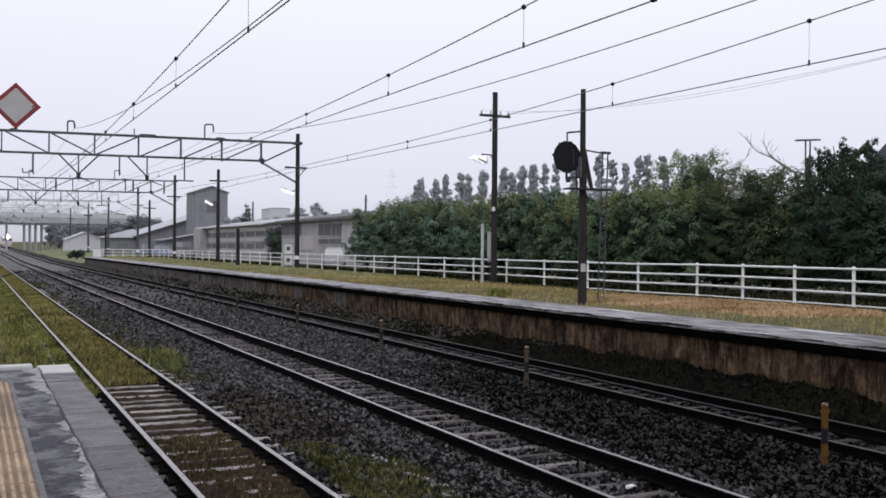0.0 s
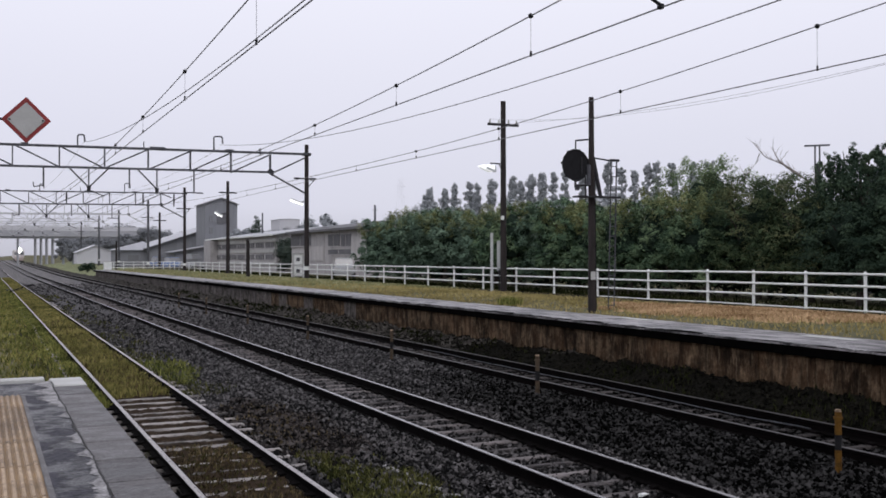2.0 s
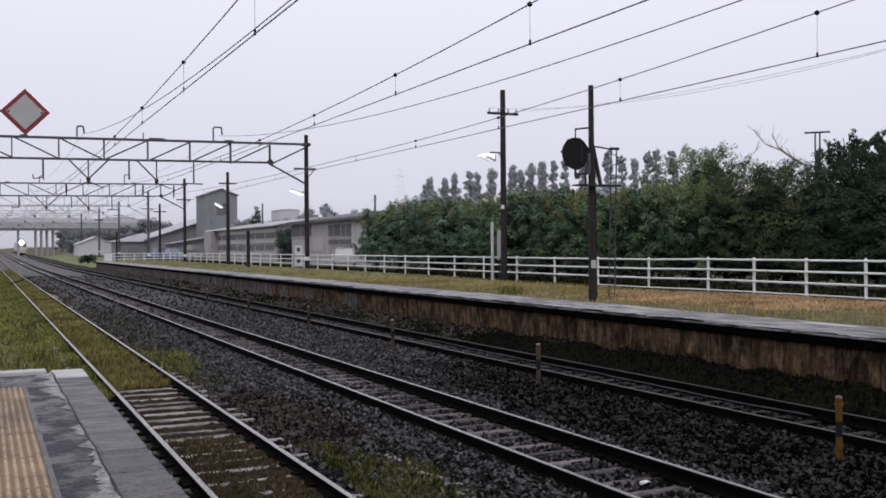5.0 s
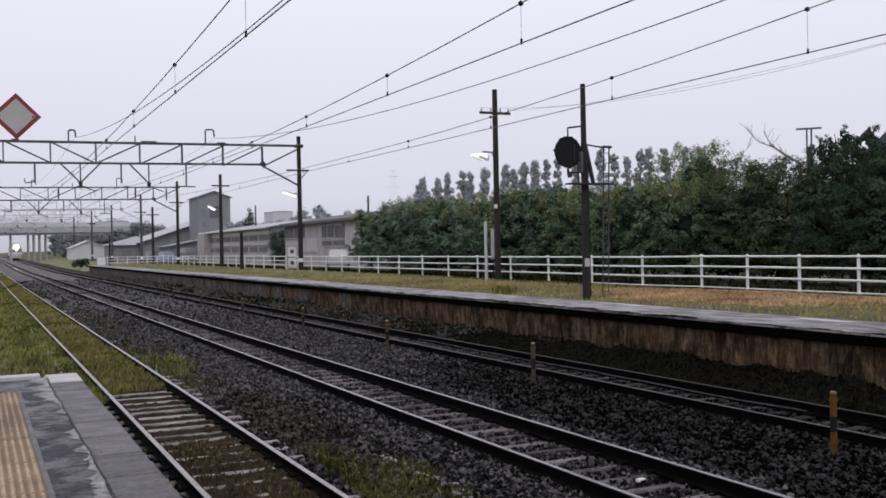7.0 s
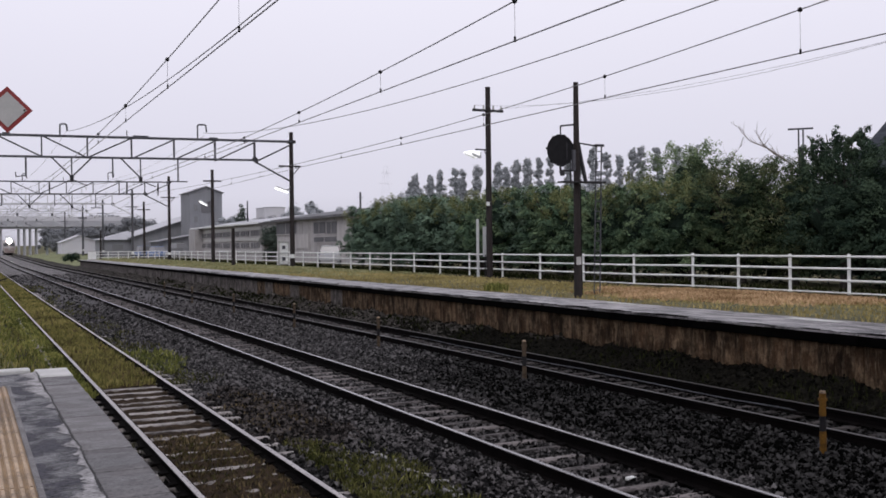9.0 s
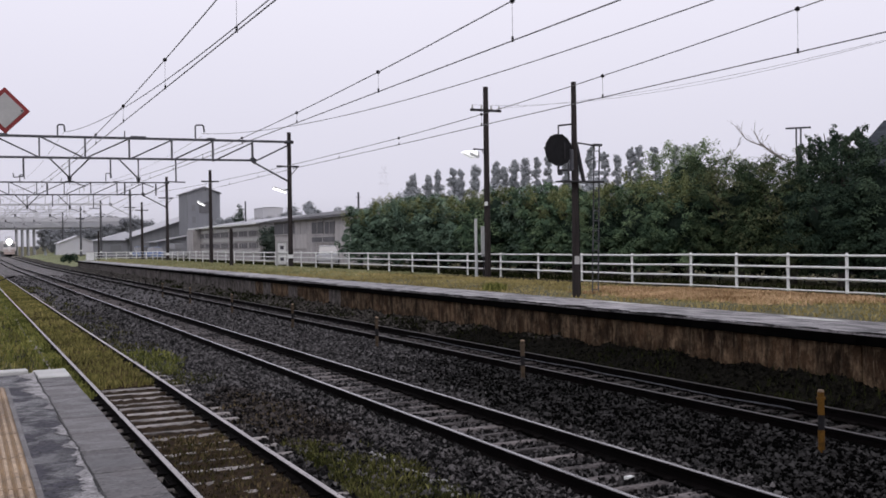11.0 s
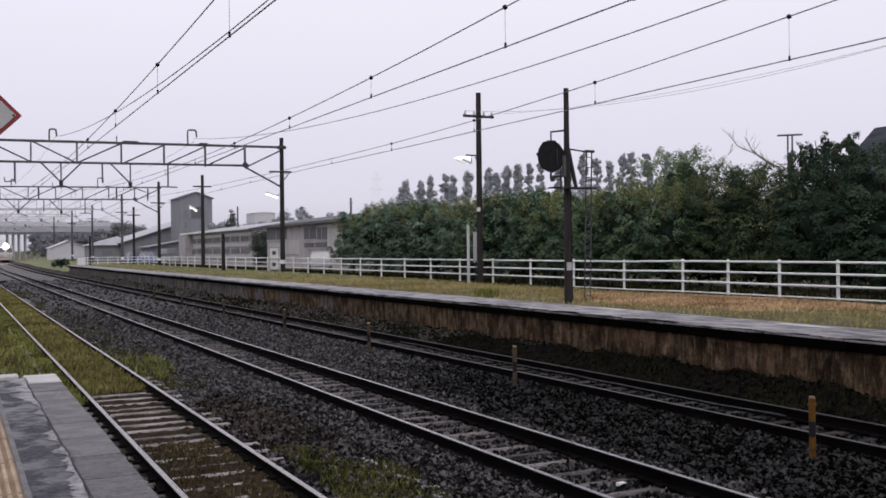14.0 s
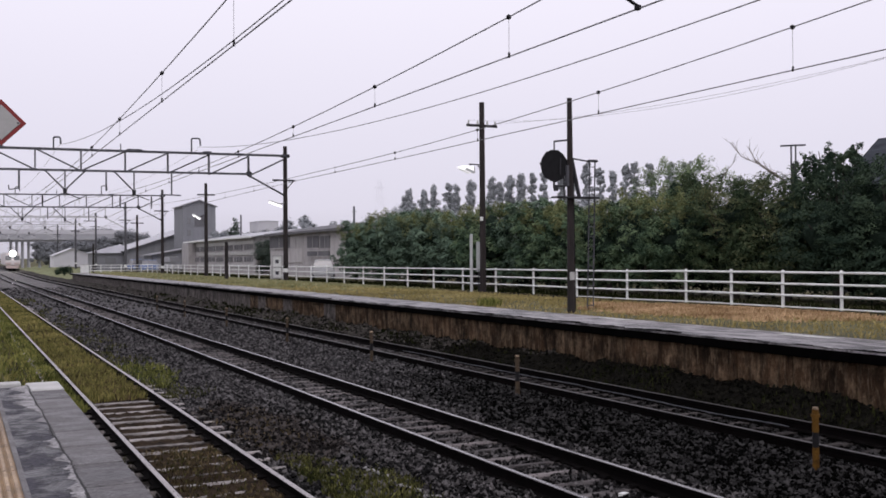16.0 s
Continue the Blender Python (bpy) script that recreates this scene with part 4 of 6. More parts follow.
# ---- yellow marker posts ----
def build_marker_posts():
    group = "marker posts between the tracks"
    near = worn = None
    for x, y in ((8.62, 8.06), (8.75, 14.83), (8.72, 21.5), (8.63, 27.8), (8.60, 34.9), (8.58, 42.0), (8.58, 48.4)):
        if near is None or worn is None:
            fresh = near is None
            p = thing("marker_post", "yellow and black striped marker post with a pale cap" if fresh else "dirty faded marker post with a dark middle band", "post", group, (x, y, -0.18))
            for a, b, mt, nm in ((-0.05, 0.06, M_BLACK, "base"), (0.06, 0.31, M_YELLOW if fresh else M_FADED, "yellow_band"), (0.31, 0.48, M_BLACK, "black_band"), (0.48, 0.735, M_YELLOW if fresh else M_FADED, "yellow_band")):
                part(nm, rods([((0, 0, a), (0, 0, b), 0.038)], 12), mt, p)
            part("collar", rods([((0, 0, 0.65), (0, 0, 0.68), 0.05)], 12), M_YELLOW if fresh else M_FADED, p)
            part("cap", rods([((0, 0, 0.735), (0, 0, 0.76), 0.037, 0.030)], 12), M_TACTILE, p, "pale cap")
            near, worn = near or p, worn if fresh else p
        else:
            copy_thing(worn, pose(x, y, -0.18, 0, 0, 20 * y))


build_marker_posts()


# ---- poles ----
def tube_lamp(parent, x, y, z, tilt=18, lens=None):
    """A fluorescent street fitting on a bracket, on the rail side of its pole."""
    h = part("lamp_housing", bevelled(boxes([((x, y, z + 0.05), (0.76, 0.26, 0.13), 0, tilt)]), 0.02), M_WHITE, parent, "white lamp housing")
    part("tube", boxes([((x - 0.01, y, z - 0.015), (0.66, 0.18, 0.07), 0, tilt)]), lens or M_LAMP, h, "glowing white tube" if lens is None else "pale dimly lit lens")
    part("bracket", rods([((x + 0.25, y, z), (0, 0, z + 0.18), 0.025), ((x + 0.30, y, z + 0.1), (0, 0, z + 0.25), 0.02)], 6), M_POLE, parent)


def build_pole_with_arm():
    p = thing("lamp_pole", "tall dark pole with a crossarm and platform lamp", "lamp post", at=(19.3, 35.4, 0.9))
    part("pole", rods([((0, 0, -0.2), (0, 0, 7.76), 0.135, 0.105)], 14), M_POLE, p)
    arm = part("crossarm", boxes([((0, 0, 6.80), (1.42, 0.09, 0.10))], 0.01), M_STEEL, p)
    for x in (-0.62, -0.2, 0.25, 0.62):
        part("insulator", rods([((x, 0, 6.85), (x, 0, 7.0), 0.045, 0.03)], 8), M_PLATE, arm)
    bm = bmesh.new()
    side = [(-1.16, 5.06), (-0.98, 5.12), (-0.50, 5.13), (-0.44, 5.08), (-0.47, 4.86), (-0.60, 4.84)]
    ring = [[bm.verts.new((x, y, z)) for x, z in side] for y in (-0.17, 0.07)]
    bm.faces.new(ring[0])
    bm.faces.new(ring[1][::-1])
    for k in range(6):
        bm.faces.new((ring[0][k], ring[1][k], ring[1][(k + 1) % 6], ring[0][(k + 1) % 6]))
    bmesh.ops.recalc_face_normals(bm, faces=bm.faces)
    lamp = part("lamp_housing", bevelled(bm, 0.012), M_LAMPLIT, p, "lit white translucent wedge-shaped lamp housing")
    part("lens", boxes([((-0.87, -0.05, 4.925), (0.50, 0.20, 0.03), 0, 21.4)], 0.006), M_LAMPDIM, lamp, "pale dimly lit lens")
    # added grey plate; its colour imitates the lamp's shaded underside
    part("shade_plate", boxes([((-0.66, -0.178, 4.93), (0.44, 0.012, 0.11), 0, 19)], 0.004), M_OLDPLASTIC, lamp, "grey plate painted as the shaded lower edge of the lamp")
    part("end_cap", boxes([((-0.45, -0.05, 4.97), (0.04, 0.25, 0.24), 0, -8)], 0.008), M_STEEL, lamp)
    part("bracket", rods([((-0.62, -0.05, 5.20), (0, 0, 5.19), 0.028), ((-0.58, -0.05, 5.21), (-0.58, -0.05, 5.10), 0.022), ((-0.2, 0, 5.19), (-0.06, 0, 4.90), 0.018)], 6), M_STEEL, p)
    part("junction_knob", rods([((-0.13, -0.16, 2.9), (-0.13, -0.16, 3.06), 0.07)], 10), M_WHITE, p, "white insulator knob")
    # white pipe and board beside it
    q = part("pipe_post", rods([((0, 0, -0.1), (0, 0, 2.42), 0.062)], 10), M_OLDPLASTIC)
    q.location = (19.0, 35.85, 0.86)
    tagged(q, "pale upright pipe beside the lamp pole", "pipe")
    b = thing("marker_board", "narrow pale board on a thin stake", "sign", at=(19.42, 36.0, 0.86))
    part("stake", rods([((0, 0, -0.1), (0, 0, 0.95), 0.03)], 8), M_STEEL, b)
    part("board", bevelled(boxes([((0, 0, 1.48), (0.20, 0.04, 1.25))]), 0.008), M_OLDPLASTIC, b)


build_pole_with_arm()


def build_signal_pole():
    p = thing("signal_pole", "dark brown signal pole with a black round signal seen from behind", "railway signal", at=(13.66, 20.5, 0.9))
    part("pole", rods([((0, 0, -0.15), (0, 0, 5.34), 0.10, 0.062)], 14), M_POLE, p)
    part("number_plate", boxes([((-0.03, -0.105, 0.92), (0.14, 0.012, 0.20))]), M_PLATE, p, "small pale plate")
    part("hanger", rods([((0, 0, 4.30), (-0.46, 0, 4.24), 0.022), ((-0.46, 0, 4.25), (-0.46, 0, 4.02), 0.018)], 8), M_STEEL, p)
    bm = bmesh.new()
    rod(bm, (-0.47, -0.012, 3.64), (-0.47, 0.012, 3.64), 0.385, None, 14)
    disc = part("signal_disc", bevelled(bm, 0.006), M_BLACK, p, "black round signal background plate")
    part("rim", rods([((-0.47 + 0.385 * math.cos(k * 0.4488), -0.014, 3.64 + 0.385 * math.sin(k * 0.4488)), (-0.47 + 0.385 * math.cos((k + 1) * 0.4488), -0.014, 3.64 + 0.385 * math.sin((k + 1) * 0.4488)), 0.014) for k in range(14)], 6), M_BLACK, disc)
    for k in range(7):
        a = 0.35 + k * 0.8976
        part("rim_bolt", rods([((-0.47 + 0.37 * math.cos(a), 0, 3.64 + 0.37 * math.sin(a)), (-0.47 + 0.405 * math.cos(a), 0, 3.64 + 0.405 * math.sin(a)), 0.030)], 6), M_BLACK, disc)
    part("lamp_case", bevelled(rods([((-0.47, 0.20, 3.62), (-0.47, 0.01, 3.62), 0.16, 0.21)], 14), 0.012), M_BLACK, disc, "black lamp case")
    part("case_hinge", rods([((-0.30, -0.025, 3.42), (-0.30, -0.025, 3.84), 0.014)], 6), M_STEEL, disc)
    part("lower_bracket", rods([((-0.47, 0, 3.26), (-0.47, 0, 3.08), 0.03), ((-0.47, 0, 3.14), (0, 0, 3.16), 0.028), ((-0.42, 0, 3.02), (-0.42, 0, 3.12), 0.06)], 8), M_STEEL, p)
    part("walkway", boxes([((0.09, -0.1, 2.86), (1.25, 0.30, 0.04))], 0.005), M_STEEL, p)
    part("handrail", rods([((0.06, 0, 3.84), (0.60, 0, 3.78), 0.020), ((0.56, 0, 3.80), (0.82, 0, 3.80), 0.034), ((-0.18, 0, 2.88), (-0.18, 0, 3.45), 0.016)], 8), M_STEEL, p)
    part("stay", boxes([((0.17, 0.02, 3.36), (0.065, 0.10, 1.0), 0, -13)], 0.01), M_STEEL, p, "dark sheet-metal backstay")
    part("cable_box", bevelled(boxes([((-0.10, -0.02, 3.40), (0.085, 0.10, 0.52))]), 0.015), M_TRUSS, p, "grey cable box")
    lad = part("ladder", rods([((0.70, 0.32, -0.05), (0.61, 0.02, 3.82), 0.015), ((0.88, 0.32, -0.05), (0.765, 0.02, 3.82), 0.018)], 6), M_TRUSS, p, "thin grey steel ladder")
    for k in range(15):
        q = (0.25 * k + 0.2) / 3.87
        part("rung", rods([((0.70 - 0.09 * q, 0.32 - 0.30 * q, 3.87 * q - 0.05), (0.88 - 0.115 * q, 0.32 - 0.30 * q, 3.87 * q - 0.05), 0.011)], 5), M_TRUSS, lad)
    part("wall_cable", rods([((0.10, -0.05, 0.0), (0.075, -0.03, 3.6), 0.012)], 6), M_BLACK, p)


build_signal_pole()


def build_small_poles():
    p = thing("lamp_pole", "dark pole with a crossarm and lit tube lamp", "lamp post", "distant lamp poles", (18.76, 83.0, 0.9))
    part("pole", rods([((0, 0, -0.2), (0, 0, 7.84), 0.17, 0.12)], 10), M_POLE, p)
    part("crossarm", boxes([((0, 0, 6.88), (1.5, 0.1, 0.12))]), M_STEEL, p)
    copy_thing(p, pose(19.3, 121.8, -0.1))
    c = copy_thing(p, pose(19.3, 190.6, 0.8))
    # the farthest copy takes the pole colour paled for haze
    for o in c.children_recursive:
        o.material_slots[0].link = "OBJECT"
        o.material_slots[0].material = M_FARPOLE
    tube_lamp(p, -0.9, -0.6, 4.97, 30)
    short = thing("post", "short dark wooden post in the grass", "post", "short posts", (16.3, 66.1, 0.93))
    part("pole", rods([((0, 0, -0.2), (0, 0, 2.56), 0.13, 0.11)], 10), M_POLE, short)
    copy_thing(short, pose(16.4, 139.5, 0.9) @ Matrix.Diagonal((1.1, 1.1, 1.45, 1)))


build_small_poles()


# ---- gantries ----
def build_gantry():
    """A portal over the tracks; its right leg stands at x = 19.3, the other far out of the way."""
    g = thing("catenary_gantry", "steel lattice gantry over the tracks on tall dark poles", "gantry", "gantries over the tracks", (0, 62.4, 0.9))
    x0, x1, zt, zl = -7.0, 19.3, 8.045, 6.80
    for x in (x0, x1):
        part("pole", rods([((x, 0, -1.0 if x < 0 else -0.2), (x, 0, 8.80), 0.17, 0.13)], 12), M_POLE, g)
    for y in (-0.18, 0.18):
        part("upper_chord", boxes([(((x0 + x1) / 2, y, zt), (x1 - x0, 0.07, 0.11), 0, -0.59)]), M_TRUSS, g)
        part("lower_chord", boxes([(((x0 + 2.4 + x1 - 2.4) / 2, y, zl), (x1 - x0 - 4.8, 0.07, 0.10), 0, -0.59)]), M_TRUSS, g)
    xs = [-6.1 + 2.55 * i for i in range(10)]
    for i, x in enumerate(xs):
        part("vertical_strut", boxes([((x, 0, (zt + zl) / 2), (0.07, 0.3, zt - zl))]), M_TRUSS, g)
        if i + 1 < len(xs):
            a, b = (x, xs[i + 1]) if i >= 5 else (xs[i + 1], x)
            part("diagonal", rods([((a, 0.1, zl), (b, 0.1, zt), 0.045)], 6), M_TRUSS, g)
    part("diagonal", rods([((x1 - 2.4, 0, zl), (x1, 0, zt - 0.05), 0.05)], 6), M_TRUSS, g)
    part("knee_brace", rods([((x1 - 2.4, 0, zl), (x1, 0, 5.55), 0.06)], 6), M_TRUSS, g)
    part("knee_brace", rods([((x0 + 2.4, 0, zl), (x0, 0, 5.55), 0.06)], 6), M_TRUSS, g)
    # hangers that carry the wires
    for x in (2.8, 5.75, 9.72):
        h = part("hanger", rods([((x - 1.15, 0, zl), (x, 0, 5.62), 0.045), ((x, 0, zl), (x, 0, 5.45), 0.045)] + ([((x + 1.15, 0, zl), (x, 0, 5.62), 0.045)] if x < 8 else []), 6) if x > 3 else
                 rods([((x + 0.43, 0, zl), (x + 0.43, 0, 5.60), 0.06)], 6), M_TRUSS, g)
        if x > 3:
            part("insulator", rods([((x, 0, 5.70), (x, 0, 5.40), 0.13, 0.10)], 8), M_STEEL, h)
        part("steady_arm", rods([((x, 0, 5.45), (x + 0.9, 0, 5.10), 0.03), ((x, 0, 5.5), (x, 0, 5.2), 0.018)] if x > 3 else [((x + 0.43, 0, 5.66), (x - 0.1, 0, 5.58), 0.03), ((x - 0.1, 0, 5.58), (x - 0.14, 0, 5.85), 0.03)], 6), M_STEEL, h)
    for x, z in ((8.09, 5.62), (11.98, 5.42)):
        part("drop_bar", rods([((x, 0, zl), (x, 0, z), 0.05)], 6), M_TRUSS, g)
    part("registration_arm", rods([((11.50, 0, 5.46), (12.55, 0, 5.44), 0.04)], 6), M_TRUSS, g)
    # hooks on top for the feeder wires
    for x, h, w, drop in ((5.12, 0.72, 0.37, 0.42), (13.22, 0.93, 0.52, 0.44)):
        z = zt + 0.0103 * (x - 6.15)
        part("hook", rods([((x, 0, z), (x, 0, z + h - 0.06), 0.05), ((x, 0, z + h - 0.07), (x + 0.08, 0, z + h), 0.05), ((x + 0.07, 0, z + h), (x + w - 0.06, 0, z + h + 0.01), 0.05),
                           ((x + w - 0.07, 0, z + h + 0.01), (x + w, 0, z + h - 0.05), 0.05), ((x + w, 0, z + h - 0.04), (x + w + 0.04, 0, z + h - drop), 0.05)], 6), M_TRUSS, g)
    part("wire_peg", rods([((8.94, 0, zt), (8.94, 0, zt + 0.47), 0.035)], 6), M_TRUSS, g)
    for x, w in ((9.75, 0.9), (14.2, 0.5), (2.2, 0.4)):
        part("clamp_box", boxes([((x, 0, zt + 0.09 + 0.0103 * (x - 6.15)), (w, 0.3, 0.09))], 0.01), M_TRUSS, g)
    part("gusset", boxes([((x1 - 2.4, 0, zl + 0.13), (0.42, 0.05, 0.34), 0, 40)], 0.01), M_STEEL, g)
    part("gusset", boxes([((x1, 0, zt + 0.12), (0.52, 0.40, 0.20))], 0.02), M_STEEL, g)
    part("crossarm", boxes([((x1 - 0.1, 0, 6.57), (1.5, 0.1, 0.11))]), M_STEEL, g)
    part("crossarm_stay", rods([((x1 + 0.55, 0, 6.52), (x1, 0, 5.9), 0.03)], 6), M_STEEL, g)
    part("base_band", rods([((x1, 0, 0.55), (x1, 0, 0.80), 0.178)], 12), M_WHITE, g, "pale painted band")
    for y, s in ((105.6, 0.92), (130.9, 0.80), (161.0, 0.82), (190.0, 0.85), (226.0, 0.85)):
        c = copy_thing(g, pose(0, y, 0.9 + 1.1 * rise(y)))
        if y < 110:
            for x in (7.6, 15.03, 18.15):
                part("strain_insulator", rods([((x, -0.25, zt), (x, -0.25, zt - 0.55), 0.07, 0.09), ((x, -0.25, zt - 0.55), (x, -0.25, zt - 1.28), 0.09, 0.05)], 8), M_STEEL, c)
        # farther copies take colours paled for haze
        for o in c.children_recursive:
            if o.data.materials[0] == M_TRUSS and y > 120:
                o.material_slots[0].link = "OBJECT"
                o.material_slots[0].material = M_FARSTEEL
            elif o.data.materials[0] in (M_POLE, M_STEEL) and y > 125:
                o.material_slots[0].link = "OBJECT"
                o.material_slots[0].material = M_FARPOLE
    lamp = part("lamp_housing", boxes([((18.35, -0.9, 5.02), (0.85, 0.25, 0.10), 0, 18)]), M_WHITE, g, "white lamp housing")
    part("tube", boxes([((18.35, -0.9, 4.95), (0.80, 0.22, 0.10), 0, 18)]), M_LAMP, lamp, "glowing white tube")
    part("bracket", rods([((18.7, -0.9, 4.98), (19.3, 0, 5.1), 0.03)], 6), M_STEEL, g)
    return g


build_gantry()


# ---- overhead wires ----
SUPPORTS = [2.4, 62.4, 105.6, 148.0, 190.0, 226.0]


def sag(y, low, high):
    """Height of a wire hung between the farther gantries."""
    for a, b in zip(SUPPORTS, SUPPORTS[1:]):
        if a <= y <= b:
            u = (y - (a + b) / 2) / ((b - a) / 2)
            return low + (high - low) * u * u
    return high


def build_catenary(x, bottom, first, name_label, contact, step=4.28):
    """bottom: where the messenger hangs lowest in the near span, how low, and its curve on either side."""
    w = thing("overhead_line", name_label, "overhead wire", "overhead wires")
    yb, zb, k0, k1 = bottom
    end = zb + k1 * (SUPPORTS[1] - yb) ** 2

    def hung(y):
        if y <= SUPPORTS[1]:
            return zb + (k0 if y < yb else k1) * (y - yb) ** 2
        return sag(y, end - 0.85, end) + rise(y)

    def low(y):
        return float(np.interp(y, *contact)) + rise(y)

    ys = list(np.arange(2.4, 226.1, 2.0))
    tube("contact_wire", [(x, y, low(y)) for y in ys], 0.0085, M_WIRE, w)
    tube("messenger_wire", [(x, y, hung(y)) for y in ys], 0.0085, M_WIRE, w)
    y = first
    while y < 60:
        zt, zl = hung(y), low(y)
        if zt > zl + 0.06:
            d = part("dropper", rods([((x, y, zl), (x, y, zt), 0.0028)], 5), M_WIRE, w)
            bm = bmesh.new()
            bmesh.ops.create_icosphere(bm, subdivisions=1, radius=0.036 if y < 24 else 0.02, matrix=Matrix.Translation((x, y, zt)))
            part("clip", bm, M_BLACK, d)
            part("clamp", rods([((x, y, zl - 0.015), (x, y, zl + 0.05), 0.014)], 6), M_BLACK, d)
        y += step
    return w


build_catenary(2.755, (31.0, 4.815, 0.00108, 0.00095), 6.5, "contact and messenger wires over the siding", ([2, 60, 226], [4.66, 4.68, 4.68]))
main_line = build_catenary(5.87, (26.0, 4.785, 0.00138, 0.0010), 5.9, "contact and messenger wires over the main track", ([2, 60, 226], [4.66, 4.70, 4.70]), 4.18)
arm = part("pull_off_arm", rods([((5.87, 7.62, 4.69), (4.95, 7.62, 5.10), 0.016)], 8), M_BLACK, main_line, "dark steel pull-off arm")
part("arm_clamp", bevelled(boxes([((5.87, 7.62, 4.675), (0.05, 0.06, 0.05))]), 0.008), M_BLACK, arm)
build_catenary(9.65, (23.0, 4.885, 0.00180, 0.00042), 5.05, "contact and messenger wires over the far track", ([2, 8, 16, 21, 30, 60, 226], [4.66, 4.66, 4.70, 4.715, 4.775, 4.78, 4.78]))


def build_feeder(x, z0, low=19.0, k=0.00122):
    w = thing("feeder_wire", "thick sagging feeder wire between the gantries", "overhead wire", "feeder wires")
    ys = list(np.arange(-8, 62.6, 1.5))
    tube("cable", [(x + 0.25 + 0.22 * max(0.0, (y - 45) / 17.4) ** 2, y, z0 + k * (y - low) ** 2) for y in ys], 0.014, M_WIRE, w)
    for a, b in ((62.4, 105.6), (105.6, 148.0)):
        tube("cable", [(x + 0.47, y, 8.90 + 0.35 * ((y - (a + b) / 2) / ((b - a) / 2)) ** 2) for y in np.linspace(a, b, 20)], 0.0095, M_WIRE, w)


build_feeder(5.02, 6.94)
build_feeder(13.16, 6.985, 20.6, 0.00140)
aux = thing("auxiliary_wire", "thin twin wires sagging from the crossarm of the lamp pole", "overhead wire")
for x, z0, k in ((19.92, 6.98, 0.0032), (18.68, 6.62, 0.0049)):
    tube("cable", [(x, y, z0 + k * (y - 19.2) ** 2) for y in np.linspace(3.0, 35.4, 27)], 0.0048, M_WIRE, aux)


cable = thing("ground_cable", "thin grey cable lying beside the far rail", "cable")
tube("cable", [(10.40 + 0.03 * math.sin(y * 0.9) + 0.09 * max(0.0, 11.5 - y) / 2, y, float(bed_z(np.array(10.45), np.array(y))) + 0.07) for y in np.arange(5.0, 24, 0.5)], 0.010, M_TRUSS, cable)


# ---- diamond board ----
def build_diamond():
    d = thing("diamond_board", "grey diamond board with a red border hung over the track edge", "railway sign", at=(0.66, 18.0, 4.61))
    bm = boxes([((0, 0, 0), (0.555, 0.02, 0.555), 0, 45)])
    part("border", bevelled(bm, 0.006), M_RED, d, "red border")
    part("face", bevelled(boxes([((0, -0.013, 0), (0.425, 0.012, 0.425), 0, 45)]), 0.004), M_PLATE, d, "grey metal face")
    part("arm", rods([((-0.36, 0.01, 0.0), (-3.0, 0.01, 0.02), 0.022)], 8), M_STEEL, d)
    part("support_post", rods([((-3.0, 0.01, -4.95), (-3.0, 0.01, 0.4), 0.08)], 10), M_STEEL, d)
    for x in (-0.26, 0.26):
        part("bolt", rods([((x, -0.016, 0), (x, -0.026, 0), 0.018)], 8), M_STEEL, d)


build_diamond()


# ---- trees ----
def leaf_cloud(centres, radii, n, size, squash=1.0, seed=0, up=0.35):
    """Leaves scattered through the outer shell of several soft clumps."""
    g = np.random.default_rng(seed)
    centres, radii = np.asarray(centres, float), np.asarray(radii, float)
    wgt = radii ** 2
    which = g.choice(len(centres), n, p=wgt / wgt.sum())
    d = g.normal(0, 1, (n, 3))
    d /= np.linalg.norm(d, axis=1, keepdims=True)
    lump = 1 + 0.28 * np.sin(d[:, 0] * 5 + which) * np.sin(d[:, 1] * 6 + 2 * which) * np.sin(d[:, 2] * 5 + which * 0.7)
    rr = radii[which] * lump * (1 - 0.34 * g.random(n) ** 1.6) * (1 + 0.10 * g.normal(0, 1, n))
    p = centres[which] + d * rr[:, None] * np.array((1, 1, squash))
    nrm = d + g.normal(0, 0.26, (n, 3)) + np.array((0, 0, up))
    nrm /= np.linalg.norm(nrm, axis=1, keepdims=True)
    t = np.cross(nrm, g.normal(0, 1, (n, 3)))
    t /= np.linalg.norm(t, axis=1, keepdims=True)
    b = np.cross(nrm, t)
    s = g.uniform(size[0], size[1], n)[:, None]
    w = s * g.uniform(0.38, 0.6, (n, 1))
    v = np.stack([p - t * s, p + b * w - nrm * s * 0.15, p + t * s, p - b * w - nrm * s * 0.15], 1)
    f = np.arange(n * 4).reshape(n, 4)
    return v.reshape(-1, 3), f


